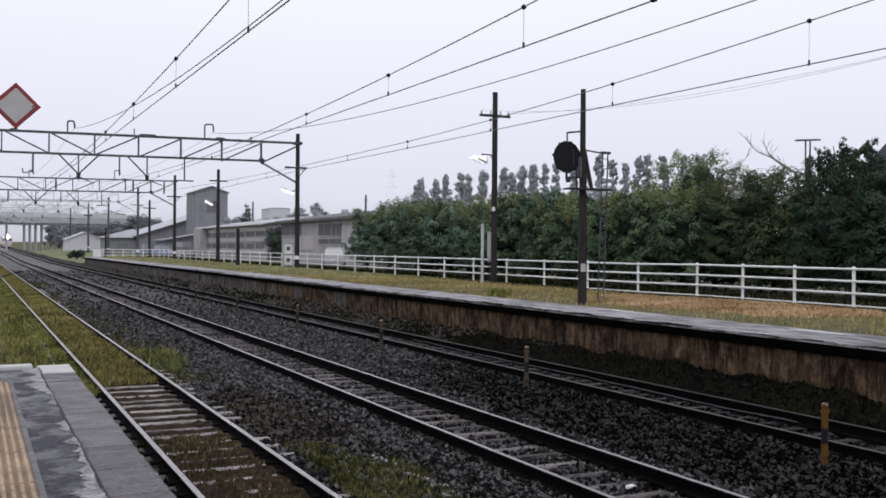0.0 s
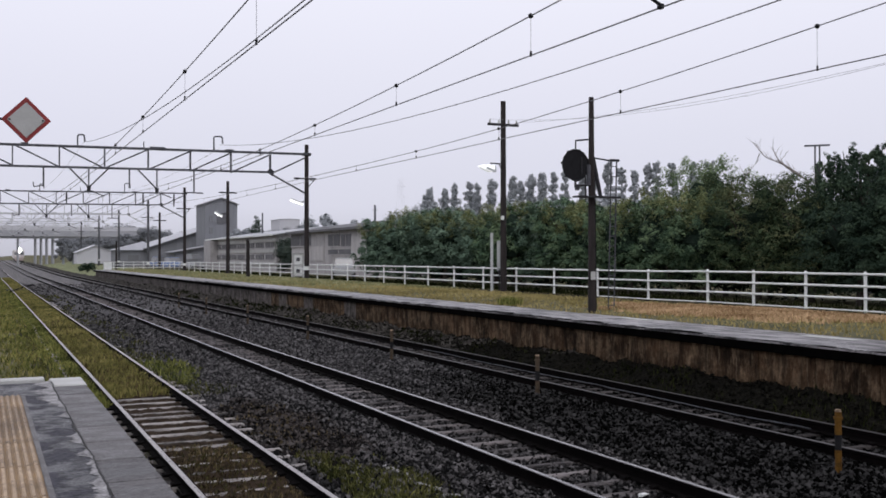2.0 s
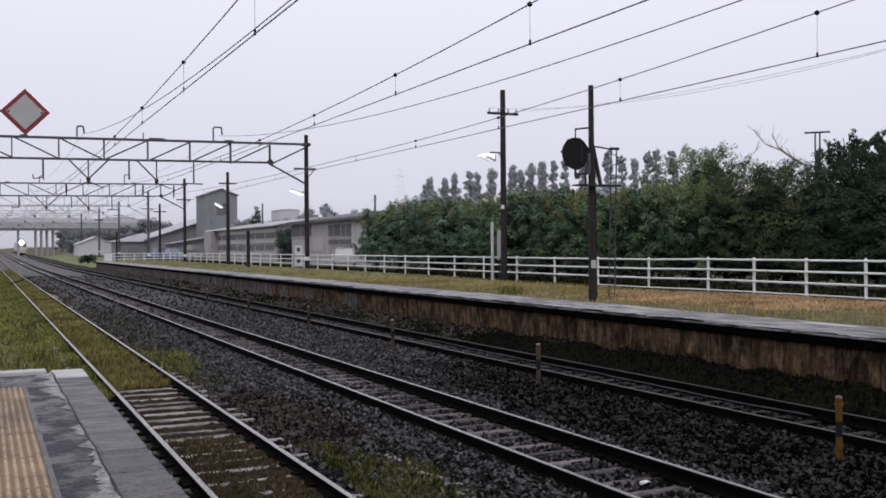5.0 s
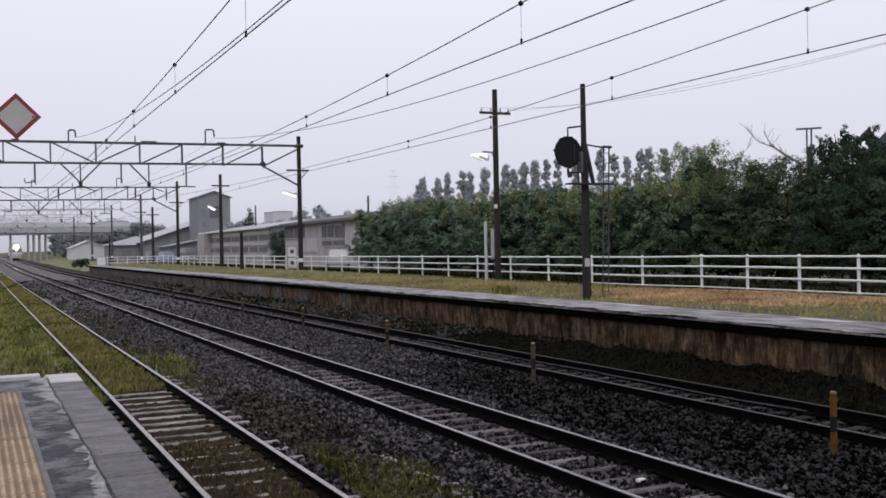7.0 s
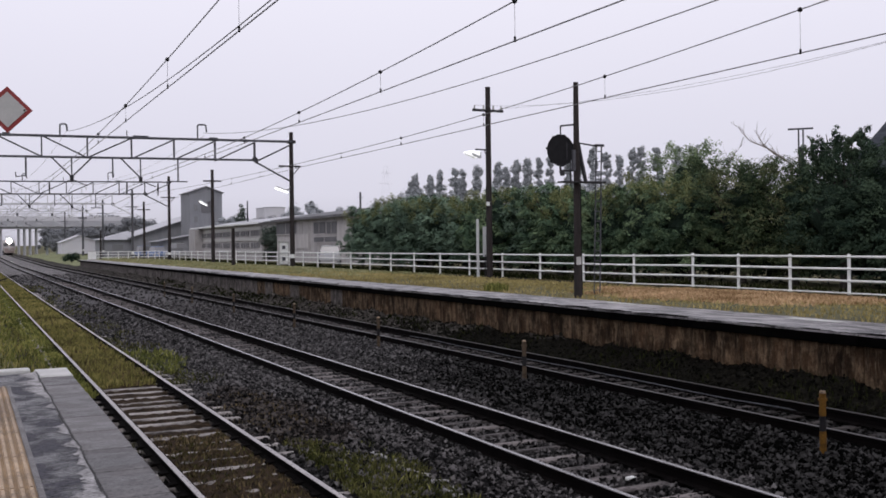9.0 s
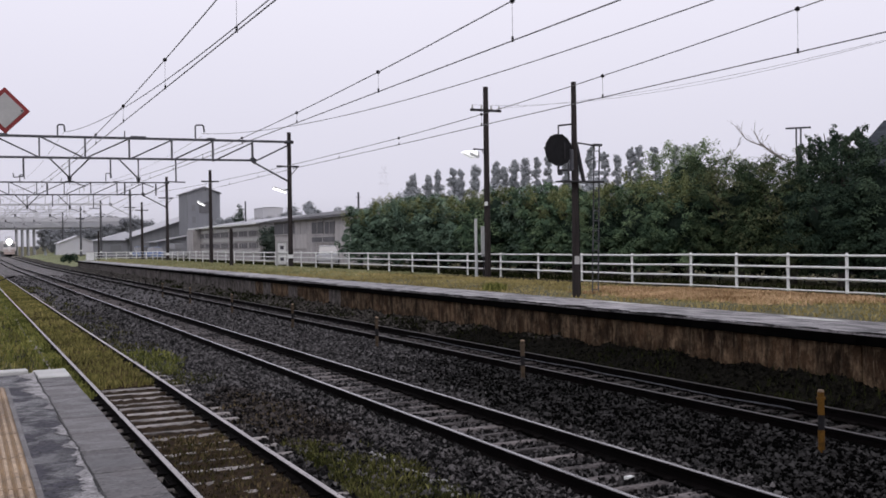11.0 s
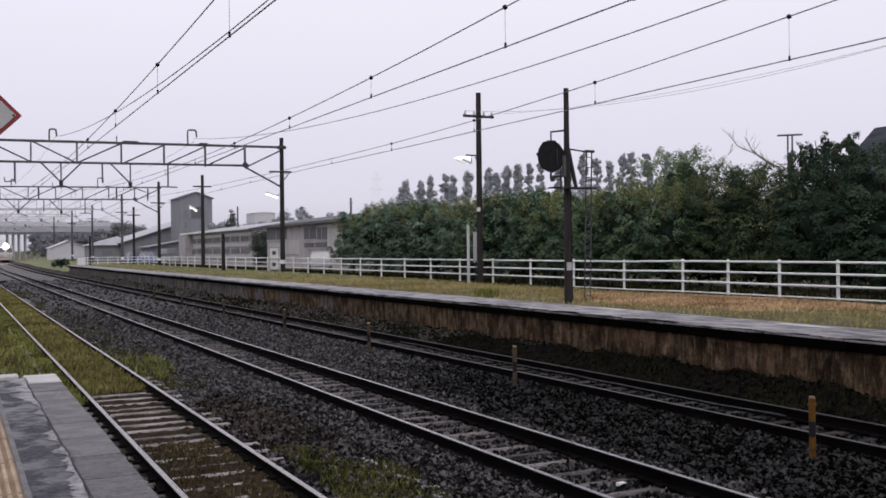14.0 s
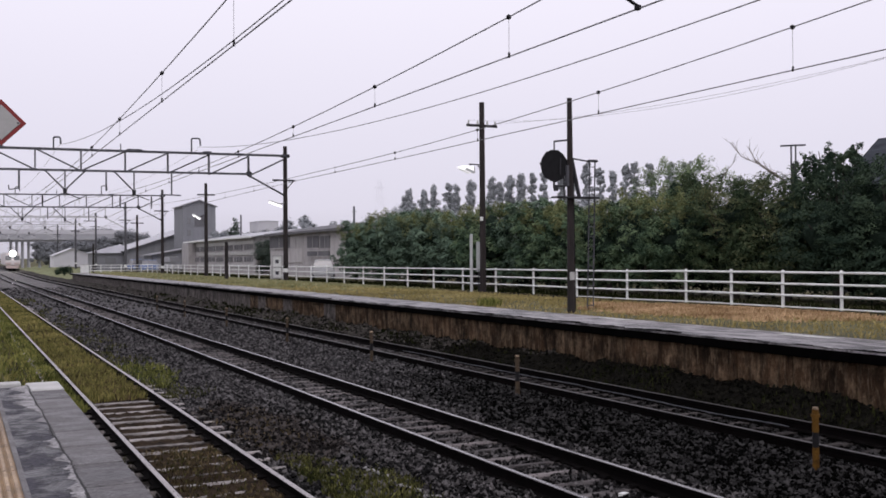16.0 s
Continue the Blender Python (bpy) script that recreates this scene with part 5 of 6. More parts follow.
def spray_cloud(centres, radii, n, size, seed=0, sprays=170, spread=(0.20, 0.44), flat=0.55):
    """Leaves in many small drooping sprays over the outside of several soft clumps, with dark gaps between the sprays."""
    g = np.random.default_rng(seed)
    centres, radii = np.asarray(centres, float), np.asarray(radii, float)
    m = sprays * 3
    which = g.choice(len(centres), m, p=radii ** 2 / (radii ** 2).sum())
    d = g.normal(0, 1, (m, 3))
    d /= np.linalg.norm(d, axis=1, keepdims=True)
    c = centres[which] + d * (radii[which] * g.uniform(0.80, 1.06, m))[:, None]
    deep = (np.linalg.norm(c[:, None] - centres[None], axis=2) < 0.72 * radii[None]).any(1)
    c, d = c[~deep][:sprays], d[~deep][:sprays]
    a = g.uniform(spread[0], spread[1], len(c))
    k = g.choice(len(c), n, p=a ** 2 / (a ** 2).sum())
    e = g.normal(0, 1, (n, 3))
    e /= np.linalg.norm(e, axis=1, keepdims=True)
    e[:, 2] = np.where(g.random(n) < 0.7, np.abs(e[:, 2]), e[:, 2])
    q = (1 - 0.5 * g.random(n) ** 1.7) * (1 + 0.13 * g.normal(0, 1, n))
    off = e * (a[k] * q)[:, None]
    off[:, 2] = off[:, 2] * flat - 0.45 * (off[:, 0] ** 2 + off[:, 1] ** 2) / a[k]
    p = c[k] + off
    nrm = 0.45 * e + 0.35 * d[k] + g.normal(0, 0.30, (n, 3)) + np.array((0, 0, 0.55))
    nrm /= np.linalg.norm(nrm, axis=1, keepdims=True)
    t = np.cross(nrm, g.normal(0, 1, (n, 3)))
    t /= np.linalg.norm(t, axis=1, keepdims=True)
    b = np.cross(nrm, t)
    s = g.uniform(size[0], size[1], n)[:, None]
    w = s * g.uniform(0.38, 0.6, (n, 1))
    v = np.stack([p - t * s, p + b * w - nrm * s * 0.15, p + t * s, p - b * w - nrm * s * 0.15], 1)
    return v.reshape(-1, 3), np.arange(n * 4).reshape(n, 4)


def core_of(centres, radii, k, seed):
    """The dark inside of a crown: one lumpy body through its clumps."""
    c, mr = np.asarray(centres, float), float(np.mean(radii))
    mid, half = (c.max(0) + c.min(0)) / 2, ((c.max(0) - c.min(0)) / 2 + mr * 0.3) * k * 0.86
    bm = bmesh.new()
    bmesh.ops.create_icosphere(bm, subdivisions=3, radius=1.0)
    for v in bm.verts:
        lump = 0.84 + 0.30 * noise.noise(v.co * 2.1 + Vector((seed, 0, 0)))
        v.co = Vector(mid) + Vector((v.co.x * half[0], v.co.y * half[1], v.co.z * half[2])) * lump
    return bm


def build_shrub(x, y, top, width, mat, seed, label, n=5200, size=(0.07, 0.17), name="tree", wild=0.5):
    r = random.Random(seed)
    base = 0.72
    t = thing(name, label, "tree" if name == "tree" else "shrub", "trees behind the fence", (x, y, base))
    h = top - base
    part("trunk", rods([((0, 0, -0.3), (0.1, 0.05, h * 0.55), 0.14, 0.07)], 8), M_BARK, t)
    cs, rs = [], []
    for lvl, (fz, fr, cnt) in enumerate(((0.30, 0.40, 5), (0.48, 0.50, 6), (0.72, 0.40, 5), (0.90, 0.24, 4))):
        for k in range(cnt):
            a = 6.283 * k / cnt + r.uniform(-0.4, 0.4)
            q = width * (0.34 if lvl < 3 else 0.22) * r.uniform(0.5, 1.15)
            rad = width * fr * 0.5 * r.uniform(0.75, 1.15)
            z = h * fz + r.uniform(-0.1, 0.1) * h
            cs.append((q * math.cos(a), q * math.sin(a) * 1.15, min(z, h - rad * 1.1)))
            rs.append(rad)
    for k in range(5):
        a = r.uniform(0, 6.283)
        part("limb", rods([((0, 0, h * 0.3), (0.3 * width * math.cos(a), 0.3 * width * math.sin(a), h * r.uniform(0.55, 0.85)), 0.06, 0.02)], 6), M_BARK, t)
    if name == "tree":
        v, f = spray_cloud(cs, rs, n, size, seed, int(150 * width) if size[0] < 0.04 else int(90 * width), ((0.18, 0.38) if mat == M_LEAF_RUST else (0.10, 0.30)) if size[0] < 0.04 else (0.16, 0.38), 0.26 if mat == M_LEAF_RUST else 0.55)
    else:
        v, f = leaf_cloud(cs, rs, n, size, 0.95, seed)
    if wild:
        # paler plumes on top imitate the light falling on the crown
        toplit = mat in (M_LEAF_MID, M_LEAF_HAZED)
        m = 20 if toplit else 14
        sp = [(r.uniform(-0.42, 0.34) * width, r.uniform(-0.40, 0.40) * width, h * r.uniform(0.70 if toplit else 0.82, 0.96)) for _ in range(m)]
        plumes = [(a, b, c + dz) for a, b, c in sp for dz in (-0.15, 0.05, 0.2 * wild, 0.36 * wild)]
        v2, f2 = leaf_cloud(plumes, [0.30, 0.24, 0.15, 0.07] * m, 3000 if toplit else 2400, (0.025, 0.06), 1.0, seed + 9)
        if toplit:
            cloud("young_growth", v2, f2, M_LEAF_TOPLIT, t, "olive leaves on top, coloured as if lit from above")
        else:
            v, f = np.concatenate([v, v2]), np.concatenate([f, f2 + len(v)])
    cloud("crown", v, f, mat, t)
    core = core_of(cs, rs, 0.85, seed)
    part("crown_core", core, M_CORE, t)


def top_at(y):
    ys = [8, 20.3, 21.2, 22.0, 23.3, 23.7, 25.3, 27.8, 28.6, 30.3, 31.3, 32.2, 35, 38, 39.7, 42, 45, 50, 53, 57, 60.7, 63, 65, 66]
    zs = [5.3, 5.2, 4.85, 4.8, 4.85, 5.15, 5.2, 5.35, 5.95, 5.95, 5.1, 4.65, 4.6, 4.85, 5.2, 5.25, 4.95, 4.85, 5.3, 5.5, 5.2, 5.05, 4.6, 4.2]
    return float(np.interp(y, ys, zs))


# along the hedge, height and size of the tufts of the broad-leaved tree
SHOOTS = [(0.62, 4.72, 0.28), (0.74, 4.36, 0.36), (0.12, 4.66, 0.24), (0.02, 4.34, 0.34), (-0.30, 4.52, 0.18),
          (-0.75, 4.74, 0.18), (-0.83, 4.34, 0.36), (-1.15, 4.10, 0.45), (0.42, 4.18, 0.45)]


def build_hedge():
    r = random.Random(12)
    y, k = 15.2, 2
    while y < 65.8:
        pale = 28.0 < y < 31.0
        if pale:
            m, lab = M_LEAF_LIGHT, "pale green bushy tree behind the fence"
        elif 23.2 < y < 28.0:
            m, lab = M_LEAF_RUST, "green bushy tree overgrown with reddish vines"
        elif y > 47 or (y > 39 and k % 2):
            m, lab = M_LEAF_HAZED, "grey-green dense tree behind the fence"
        elif y < 23.2:
            m, lab = M_LEAF_DARK, "dark green bushy tree behind the fence"
        else:
            m, lab = (M_LEAF_MID, "leafy green tree behind the fence") if k % 3 or y > 30 else (M_LEAF_DARK, "dark green bushy tree behind the fence")
        wd = 3.6 if y < 62 else 2.8
        if pale:
            build_shrub(27.4, y + 3.2, top_at(y) + 0.55, 4.2, M_LEAF_LIGHT, 60 + k, "pale green feathery tree behind the hedge", n=16000, size=(0.028, 0.060), wild=0.8)
            m, lab = M_LEAF_MID, "leafy green tree behind the fence"
        build_shrub(25.0 + r.uniform(-0.5, 0.4), y, (4.85 if pale else top_at(y)) + r.uniform(-0.12, 0.12), wd, m, 100 + k, lab, n=25500 if y < 36 else 13000, size=(0.024, 0.056) if y < 36 else (0.042, 0.10), wild=0.5)
        y += 2.35 if y < 40 else 2.8
        k += 1
    # low undergrowth along the foot of the trees
    y = 15.3
    while y < 63:
        build_shrub(26.3 + r.uniform(-0.2, 0.3), y, 3.1 + r.uniform(-0.3, 0.4), 3.2, M_LEAF_SHADE, 300 + k, "low undergrowth below the trees, coloured as in deep shade", n=2600, size=(0.05, 0.12), name="shrub", wild=0)
        y += 2.1 if y < 40 else 2.6
        k += 1


build_hedge()


def build_shoots():
    """A broad-leaved tree whose separate dark tufts stand above the hedge."""
    t = thing("tree", "dark broad-leaved tree with separate tufts on top", "tree", "trees behind the fence", (24.6, 22.0, 0.72))
    part("trunk", rods([((0, 0, -0.3), (0, 0, 3.4), 0.12, 0.07)], 8), M_BARK, t)
    r = random.Random(31)
    cs, rs = [], []
    for dy, dz, rad in SHOOTS:
        part("limb", rods([((0, dy * 0.5, 2.8), (r.uniform(-0.15, 0.15), dy, dz + rad * 0.5), 0.03, 0.012)], 6), M_BARK, t)
        for _ in range(4):
            p = Vector((r.uniform(-0.3, 0.1), dy + r.gauss(0, 0.4) * rad, dz - 1.8 * rad))
            d = Vector((r.gauss(0, 0.02), r.gauss(0, 0.035), 0.20 * rad))
            for _ in range(12):
                p = p + d + Vector((r.gauss(0, 0.03), r.gauss(0, 0.04), r.gauss(0, 0.02)))
                cs.append(tuple(p))
                rs.append(r.uniform(0.04, 0.11))
    for _ in range(60):
        cs.append((r.uniform(-0.4, 0.3), r.uniform(-1.5, 1.2), r.uniform(3.7, 4.35)))
        rs.append(r.uniform(0.05, 0.16))
    v, f = leaf_cloud(cs, rs, 9000, (0.022, 0.060), 0.9, 555)
    cloud("crown", v, f, M_LEAF_DARK, t)


build_shoots()


def build_pines():
    r = random.Random(5)
    spots = [(0.03, 10.1), (0.05, 10.6), (0.108, 10.7), (0.149, 10.8), (0.205, 11.0), (0.241, 10.5), (0.283, 11.1), (0.366, 11.3), (0.40, 10.6), (0.432, 11.6), (0.471, 11.4), (0.507, 11.4), (0.55, 11.5),
             (0.60, 11.0), (0.641, 11.9), (0.686, 12.3), (0.729, 11.8), (0.76, 11.2), (0.80, 12.0), (0.829, 11.7), (0.877, 11.7), (0.93, 11.6), (0.97, 11.8)]
    for i, (u, top) in enumerate(spots):
        x, y = 49.0 + 16.5 * u, 112 - 36 * u
        t = thing("pine_tree", "tall slender grey-green pine in the mist", "tree", "distant pines", (x, y, 0.75))
        h = top - 0.75
        bend = r.uniform(-0.3, 0.3)
        part("trunk", rods([((0, 0, -0.5), (bend * 0.4, 0, h * 0.6), 0.20, 0.14), ((bend * 0.4, 0, h * 0.6), (bend, 0, h * 0.97), 0.14, 0.05)], 7), M_PINE, t)
        # tiers of flat boughs round the stem: close columns at one end of the row, open storeys at the other
        cs, rs = [], []
        tiers = 20 if u < 0.5 else 15
        for k in range(tiers):
            fz = 0.30 + 0.67 * k / (tiers - 1) + r.uniform(-0.02, 0.02)
            reach = (0.70 if u < 0.5 else 0.66) * (1.0 - 0.5 * max(0.0, fz - 0.8) / 0.2) * r.uniform(0.55, 1.25)
            turn = r.uniform(0, 6.283)
            for j in range(5):
                ang = turn + 1.257 * j + r.uniform(-0.7, 0.7)
                q = reach * r.uniform(0.10, 1.0)
                c = (bend * fz + q * math.cos(ang), q * math.sin(ang), h * fz + 0.35 * q + r.uniform(-0.25, 0.25))
                cs.append(c)
                rs.append(r.uniform(0.16, 0.38) if u < 0.5 else r.uniform(0.13, 0.30))
                if j == 0 and k % 2:
                    part("bough", rods([((bend * fz, 0, h * fz - 0.25), c, 0.05, 0.02)], 5), M_PINE, t)
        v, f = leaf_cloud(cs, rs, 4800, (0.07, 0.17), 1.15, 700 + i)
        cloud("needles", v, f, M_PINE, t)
    # lower broad trees beneath the pines
    for i in range(9):
        u = i / 8
        x, y = 44 + 15 * u + r.uniform(-1, 1), 104 - 38 * u + r.uniform(-2, 2)
        t = thing("tree", "low grey-green tree below the pines", "tree", "distant trees", (x, y, 0.75))
        part("trunk", rods([((0, 0, -0.3), (0, 0, 4), 0.25, 0.12)], 7), M_BARK, t)
        cs = [(r.uniform(-2.6, 2.6), r.uniform(-2, 2), r.uniform(2.2, 6.2 + 0.8 * u)) for _ in range(9)]
        rs = [r.uniform(1.0, 1.6) for _ in cs]
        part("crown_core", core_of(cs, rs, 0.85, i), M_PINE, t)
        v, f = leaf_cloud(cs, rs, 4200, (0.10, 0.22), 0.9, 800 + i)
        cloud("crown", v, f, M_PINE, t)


build_pines()


def build_bare_branch():
    t = thing("bare_tree", "bare leafless grey branches rising above the hedge", "tree", at=(26.0, 25.6, 0.75))
    part("trunk", rods([((0, 0, -0.2), (0, 0, 4.1), 0.09, 0.06)], 8), M_TWIG, t)
    r = random.Random(8)

    def twig(a, d, ln, rad, lvl):
        b = (a[0] + d[0] * ln, a[1] + d[1] * ln, a[2] + d[2] * ln)
        part("limb", rods([(a, b, rad, rad * 0.6)], 6), M_TWIG, t)
        if lvl:
            for k in range(3):
                nd = Vector((d[0] + r.uniform(-0.3, 0.3), d[1] + r.uniform(-0.55, 0.45), d[2] + r.uniform(-0.25, 0.3))).normalized()
                q = 0.35 + 0.3 * k
                twig((a[0] + d[0] * ln * q, a[1] + d[1] * ln * q, a[2] + d[2] * ln * q), nd, ln * 0.42, rad * 0.5, lvl - 1)

    def bough(pts, r0):
        for k, (a, b) in enumerate(zip(pts, pts[1:])):
            ra, rb = r0 * (1 - k / len(pts)), r0 * (1 - (k + 1) / len(pts))
            part("limb", rods([((0, a[0], a[1]), (0, b[0], b[1]), ra, max(rb, 0.005))], 6), M_TWIG, t)
            d = Vector((0, b[0] - a[0], b[1] - a[1]))
            for j in range(6):
                nd = Vector((r.uniform(-0.3, 0.3), d.y + r.uniform(-0.5, 0.3), d.z + r.uniform(-0.1, 0.35))).normalized()
                q = (j + r.random()) / 6
                twig((0, a[0] + d.y * q, a[1] + d.z * q), nd, r.uniform(0.15, 0.50), 0.007, 1)

    bough([(-0.1, 4.1), (0.15, 4.26), (1.03, 4.78), (2.08, 5.21), (2.65, 5.75)], 0.036)
    bough([(0.3, 4.3), (1.0, 4.72), (1.39, 5.02), (1.68, 5.43)], 0.032)
    bough([(3.2, 4.2), (3.1, 4.55), (2.44, 5.06)], 0.018)


build_bare_branch()


def build_utility():
    t = thing("utility_pole", "grey twin-post utility frame with a crossarm", "utility pole", at=(32.0, 30.95, 0.75))
    t.rotation_euler = (0, 0, radians(44))
    part("mast", rods([((0, 0, -0.3), (0, 0, 5.45), 0.14, 0.12)], 10), M_STEEL, t)
    part("upright", rods([((0.0, 0.10, 5.2), (0.0, 0.10, 6.2), 0.035)], 6), M_TRUSS, t)
    part("upright", rods([((0.0, -0.08, 5.2), (0.0, -0.08, 6.2), 0.035)], 6), M_TRUSS, t)
    part("crossarm", boxes([((0, 0.02, 6.23), (0.08, 1.02, 0.07))]), M_TRUSS, t)
    p = thing("utility_pole", "thin grey utility pole far off behind the shed", "utility pole", "far utility poles", (42.5, 110, 0.75))
    part("mast", rods([((0, 0, -0.3), (0, 0, 7.8), 0.16, 0.12)], 8), M_TRUSS, p)
    part("crossarm", boxes([((0, 0, 7.2), (0.6, 0.07, 0.07))]), M_TRUSS, p)
    copy_thing(p, pose(46.5, 112, -0.3))
    m = thing("mast", "thin grey mast far off behind the shed", "mast", at=(30.9, 118, 0.75))
    part("shaft", rods([((0, 0, -0.3), (0, 0, 7.0), 0.12, 0.09)], 8), M_TRUSS, m)


build_utility()


def build_pylon():
    t = thing("pylon", "faint pale lattice power pylon far off in the mist", "pylon", at=(124.9, 300.0, 0.75))
    for sx in (-1, 1):
        for sy in (-1, 1):
            part("leg", rods([((sx * 2.2, sy * 2.2, -0.3), (sx * 0.45, sy * 0.45, 27.5), 0.02)], 5), M_PYLON, t)
    for k in range(9):
        z0, z1 = 3.0 * k, 3.0 * (k + 1)
        a, b = 2.2 - 1.75 * z0 / 27.5, 2.2 - 1.75 * z1 / 27.5
        part("lattice", rods([((-a, -a, z0), (b, -b, z1), 0.012), ((a, -a, z0), (-b, -b, z1), 0.012)], 5), M_PYLON, t)
    for z, w in ((25.0, 4.0), (21.5, 4.6)):
        part("crossarm", rods([((-w / 2, 0, z), (w / 2, 0, z), 0.05)], 5), M_PYLON, t)


build_pylon()


# ---- buildings ----
def gable_block(name, label, x0, x1, y0, y1, z0, eave, ridge, wall, roof, over=0.35, along="y"):
    """A building with a pitched roof whose ridge runs along y (or x)."""
    b = thing(name, label, "building", at=(x0, y0, z0))
    w, d = x1 - x0, y1 - y0
    bm = bmesh.new()
    if along == "y":
        prof = [(0, 0), (w, 0), (w, eave - z0), (w / 2, ridge - z0), (0, eave - z0)]
        a = [bm.verts.new((px, 0, pz)) for px, pz in prof]
        c = [bm.verts.new((px, d, pz)) for px, pz in prof]
    else:
        prof = [(0, 0), (d, 0), (d, eave - z0), (d / 2, ridge - z0), (0, eave - z0)]
        a = [bm.verts.new((0, py, pz)) for py, pz in prof]
        c = [bm.verts.new((w, py, pz)) for py, pz in prof]
    bm.faces.new(a)
    bm.faces.new(c[::-1])
    for k in range(5):
        bm.faces.new((a[k], c[k], c[(k + 1) % 5], a[(k + 1) % 5]))
    bmesh.ops.recalc_face_normals(bm, faces=bm.faces)
    part("wall", bm, wall, b)
    run = (w if along == "y" else d) / 2
    ang = math.degrees(math.atan2(ridge - eave, run))
    ln = math.hypot(run, ridge - eave) + over
    for s in (-1, 1):
        u = run + s * (run / 2 + over * 0.4)
        z = (eave + ridge) / 2 - z0 + 0.08 - over * 0.2
        if along == "y":
            part("roof", boxes([((u, d / 2, z), (ln, d + 2 * over, 0.10), 0, s * ang)]), roof, b)
        else:
            part("roof", boxes([((w / 2, u, z), (w + 2 * over, ln, 0.10), 0, 0, -s * ang)]), roof, b)
    return b


tower = gable_block("tall_building", "tall grey gabled works building in the mist", 30.5, 35.4, 150.2, 157, 1.0, 10.45, 11.35, M_TOWER, M_TOWERROOF, 0.3)
for wx, wz in ((0.9, 7.2), (0.9, 5.4)):
    part("window", boxes([((wx, -0.03, wz), (0.5, 0.08, 0.9))]), M_WINDOW, tower)
part("opening", boxes([((2.6, -0.04, 7.2), (1.7, 0.10, 1.5))]), M_DARKROOF, tower, "dark louvred opening")

shed_a = gable_block("shed", "long faded beige shed with boarded windows", 28.0, 38.0, 73.0, 95.6, 0.75, 4.75, 5.55, M_SHEDWALL, M_DARKROOF, 0.5)
for k in range(10):
    part("panel_batten", boxes([((-0.02, 1.1 + 2.2 * k, 2.0), (0.05, 0.08, 4.0))]), M_SHEDWALL, shed_a)
for wy, wz, sy, sz in ((9.4, 3.05, 3.0, 1.1), (6.2, 3.0, 2.4, 1.1), (8.0, 2.02, 5.8, 0.5), (19.4, 3.2, 6.4, 1.2)):
    wdw = part("window", boxes([((-0.03, wy, wz), (0.08, sy, sz))]), M_DARKROOF, shed_a, "dull boarded window")
    part("sill", boxes([((-0.07, wy, wz - sz / 2), (0.06, sy + 0.1, 0.08))]), M_SHEDWALL, wdw)
    part("lintel", boxes([((-0.07, wy, wz + sz / 2), (0.06, sy + 0.1, 0.08))]), M_SHEDWALL, wdw)
    part("glazing_bar", boxes([((-0.07, wy, wz), (0.06, 0.07, sz - 0.1))]), M_SHEDWALL, wdw)
for wy, wz, sy, sz in ((14.5, 1.9, 4.0, 1.3), (19.8, 1.2, 4.6, 2.2), (2.8, 1.9, 4.2, 2.8)):
    part("wall_board", boxes([((-0.025, wy, wz), (0.06, sy, sz))]), M_SHEDWALL, shed_a, "pale replaced cladding board")
part("eave_board", boxes([((-0.5, 11.3, 3.95), (0.10, 23.4, 0.22))]), M_DARKROOF, shed_a)

shed_b = gable_block("shed", "long grey shed with bands of windows and a pale wet roof", 28.0, 38.0, 101.2, 134.0, 0.75, 4.75, 5.55, M_SHEDWALL, M_SHEDROOF, 0.6)
for k in range(7):
    for wz in (1.6, 2.9):
        wdw = part("window", boxes([((-0.03, 2.6 + 4.3 * k, wz), (0.08, 3.5, 0.55))]), M_DARKROOF, shed_b, "dull shaded window")
        for d in (-1.5, -0.5, 0.5, 1.5):
            part("glazing_bar", boxes([((-0.07, 2.6 + 4.3 * k + d, wz), (0.05, 0.07, 0.7))]), M_SHEDWALL, wdw)
part("eave_board", boxes([((-0.62, 16.4, 3.92), (0.10, 34, 0.16))]), M_WHITE, shed_b, "white eave board")
for wz in (0.9, 2.25, 3.4):
    part("pale_band", boxes([((-0.06, 13.5, wz), (0.10, 26.5, 0.34))]), M_ENDBLOCK, shed_b, "white painted band")
part("porch_wall", boxes([((-0.5, 30.6, 1.9), (1.0, 4.0, 3.7))]), M_SHEDWALL, shed_b)

hall = gable_block("works_hall", "low works hall with a wide grey roof", 24.6, 46, 142, 149.4, 0.9, 3.1, 5.0, M_TOWER, M_TOWERROOF, 0.6)
gable_block("works_hall", "broad works hall with a pale sheet roof", 23.6, 46, 160, 182, 1.0, 3.9, 7.6, M_TOWER, M_SHEDROOF, 0.6)
for k in range(4):
    part("doorway", boxes([((2.2 + 3.1 * k, -0.03, 1.1), (2.0, 0.08, 2.2))]), M_WINDOW, hall, "dark open doorway")


def pyramid_house():
    b = thing("house", "small house with a pale hipped roof in the mist", "building", at=(21.4, 162.0, 1.0))
    part("wall", boxes([((0, 3, 1.2), (5.0, 6.0, 2.7))]), M_TOWER, b)
    bm = bmesh.new()
    base = [bm.verts.new(p) for p in ((-3.0, -0.5, 2.5), (3.0, -0.5, 2.5), (3.0, 6.5, 2.5), (-3.0, 6.5, 2.5))]
    top = [bm.verts.new(p) for p in ((2.2, 2.6, 3.95), (2.2, 3.4, 3.95))]
    for f in ((base[0], base[1], top[0]), (base[1], base[2], top[1], top[0]), (base[2], base[3], top[1]), (base[3], base[0], top[0], top[1]), tuple(base[::-1])):
        bm.faces.new(f)
    bmesh.ops.recalc_face_normals(bm, faces=bm.faces)
    part("roof", bm, M_SHEDROOF, b, "pale wet hipped roof")
    return b


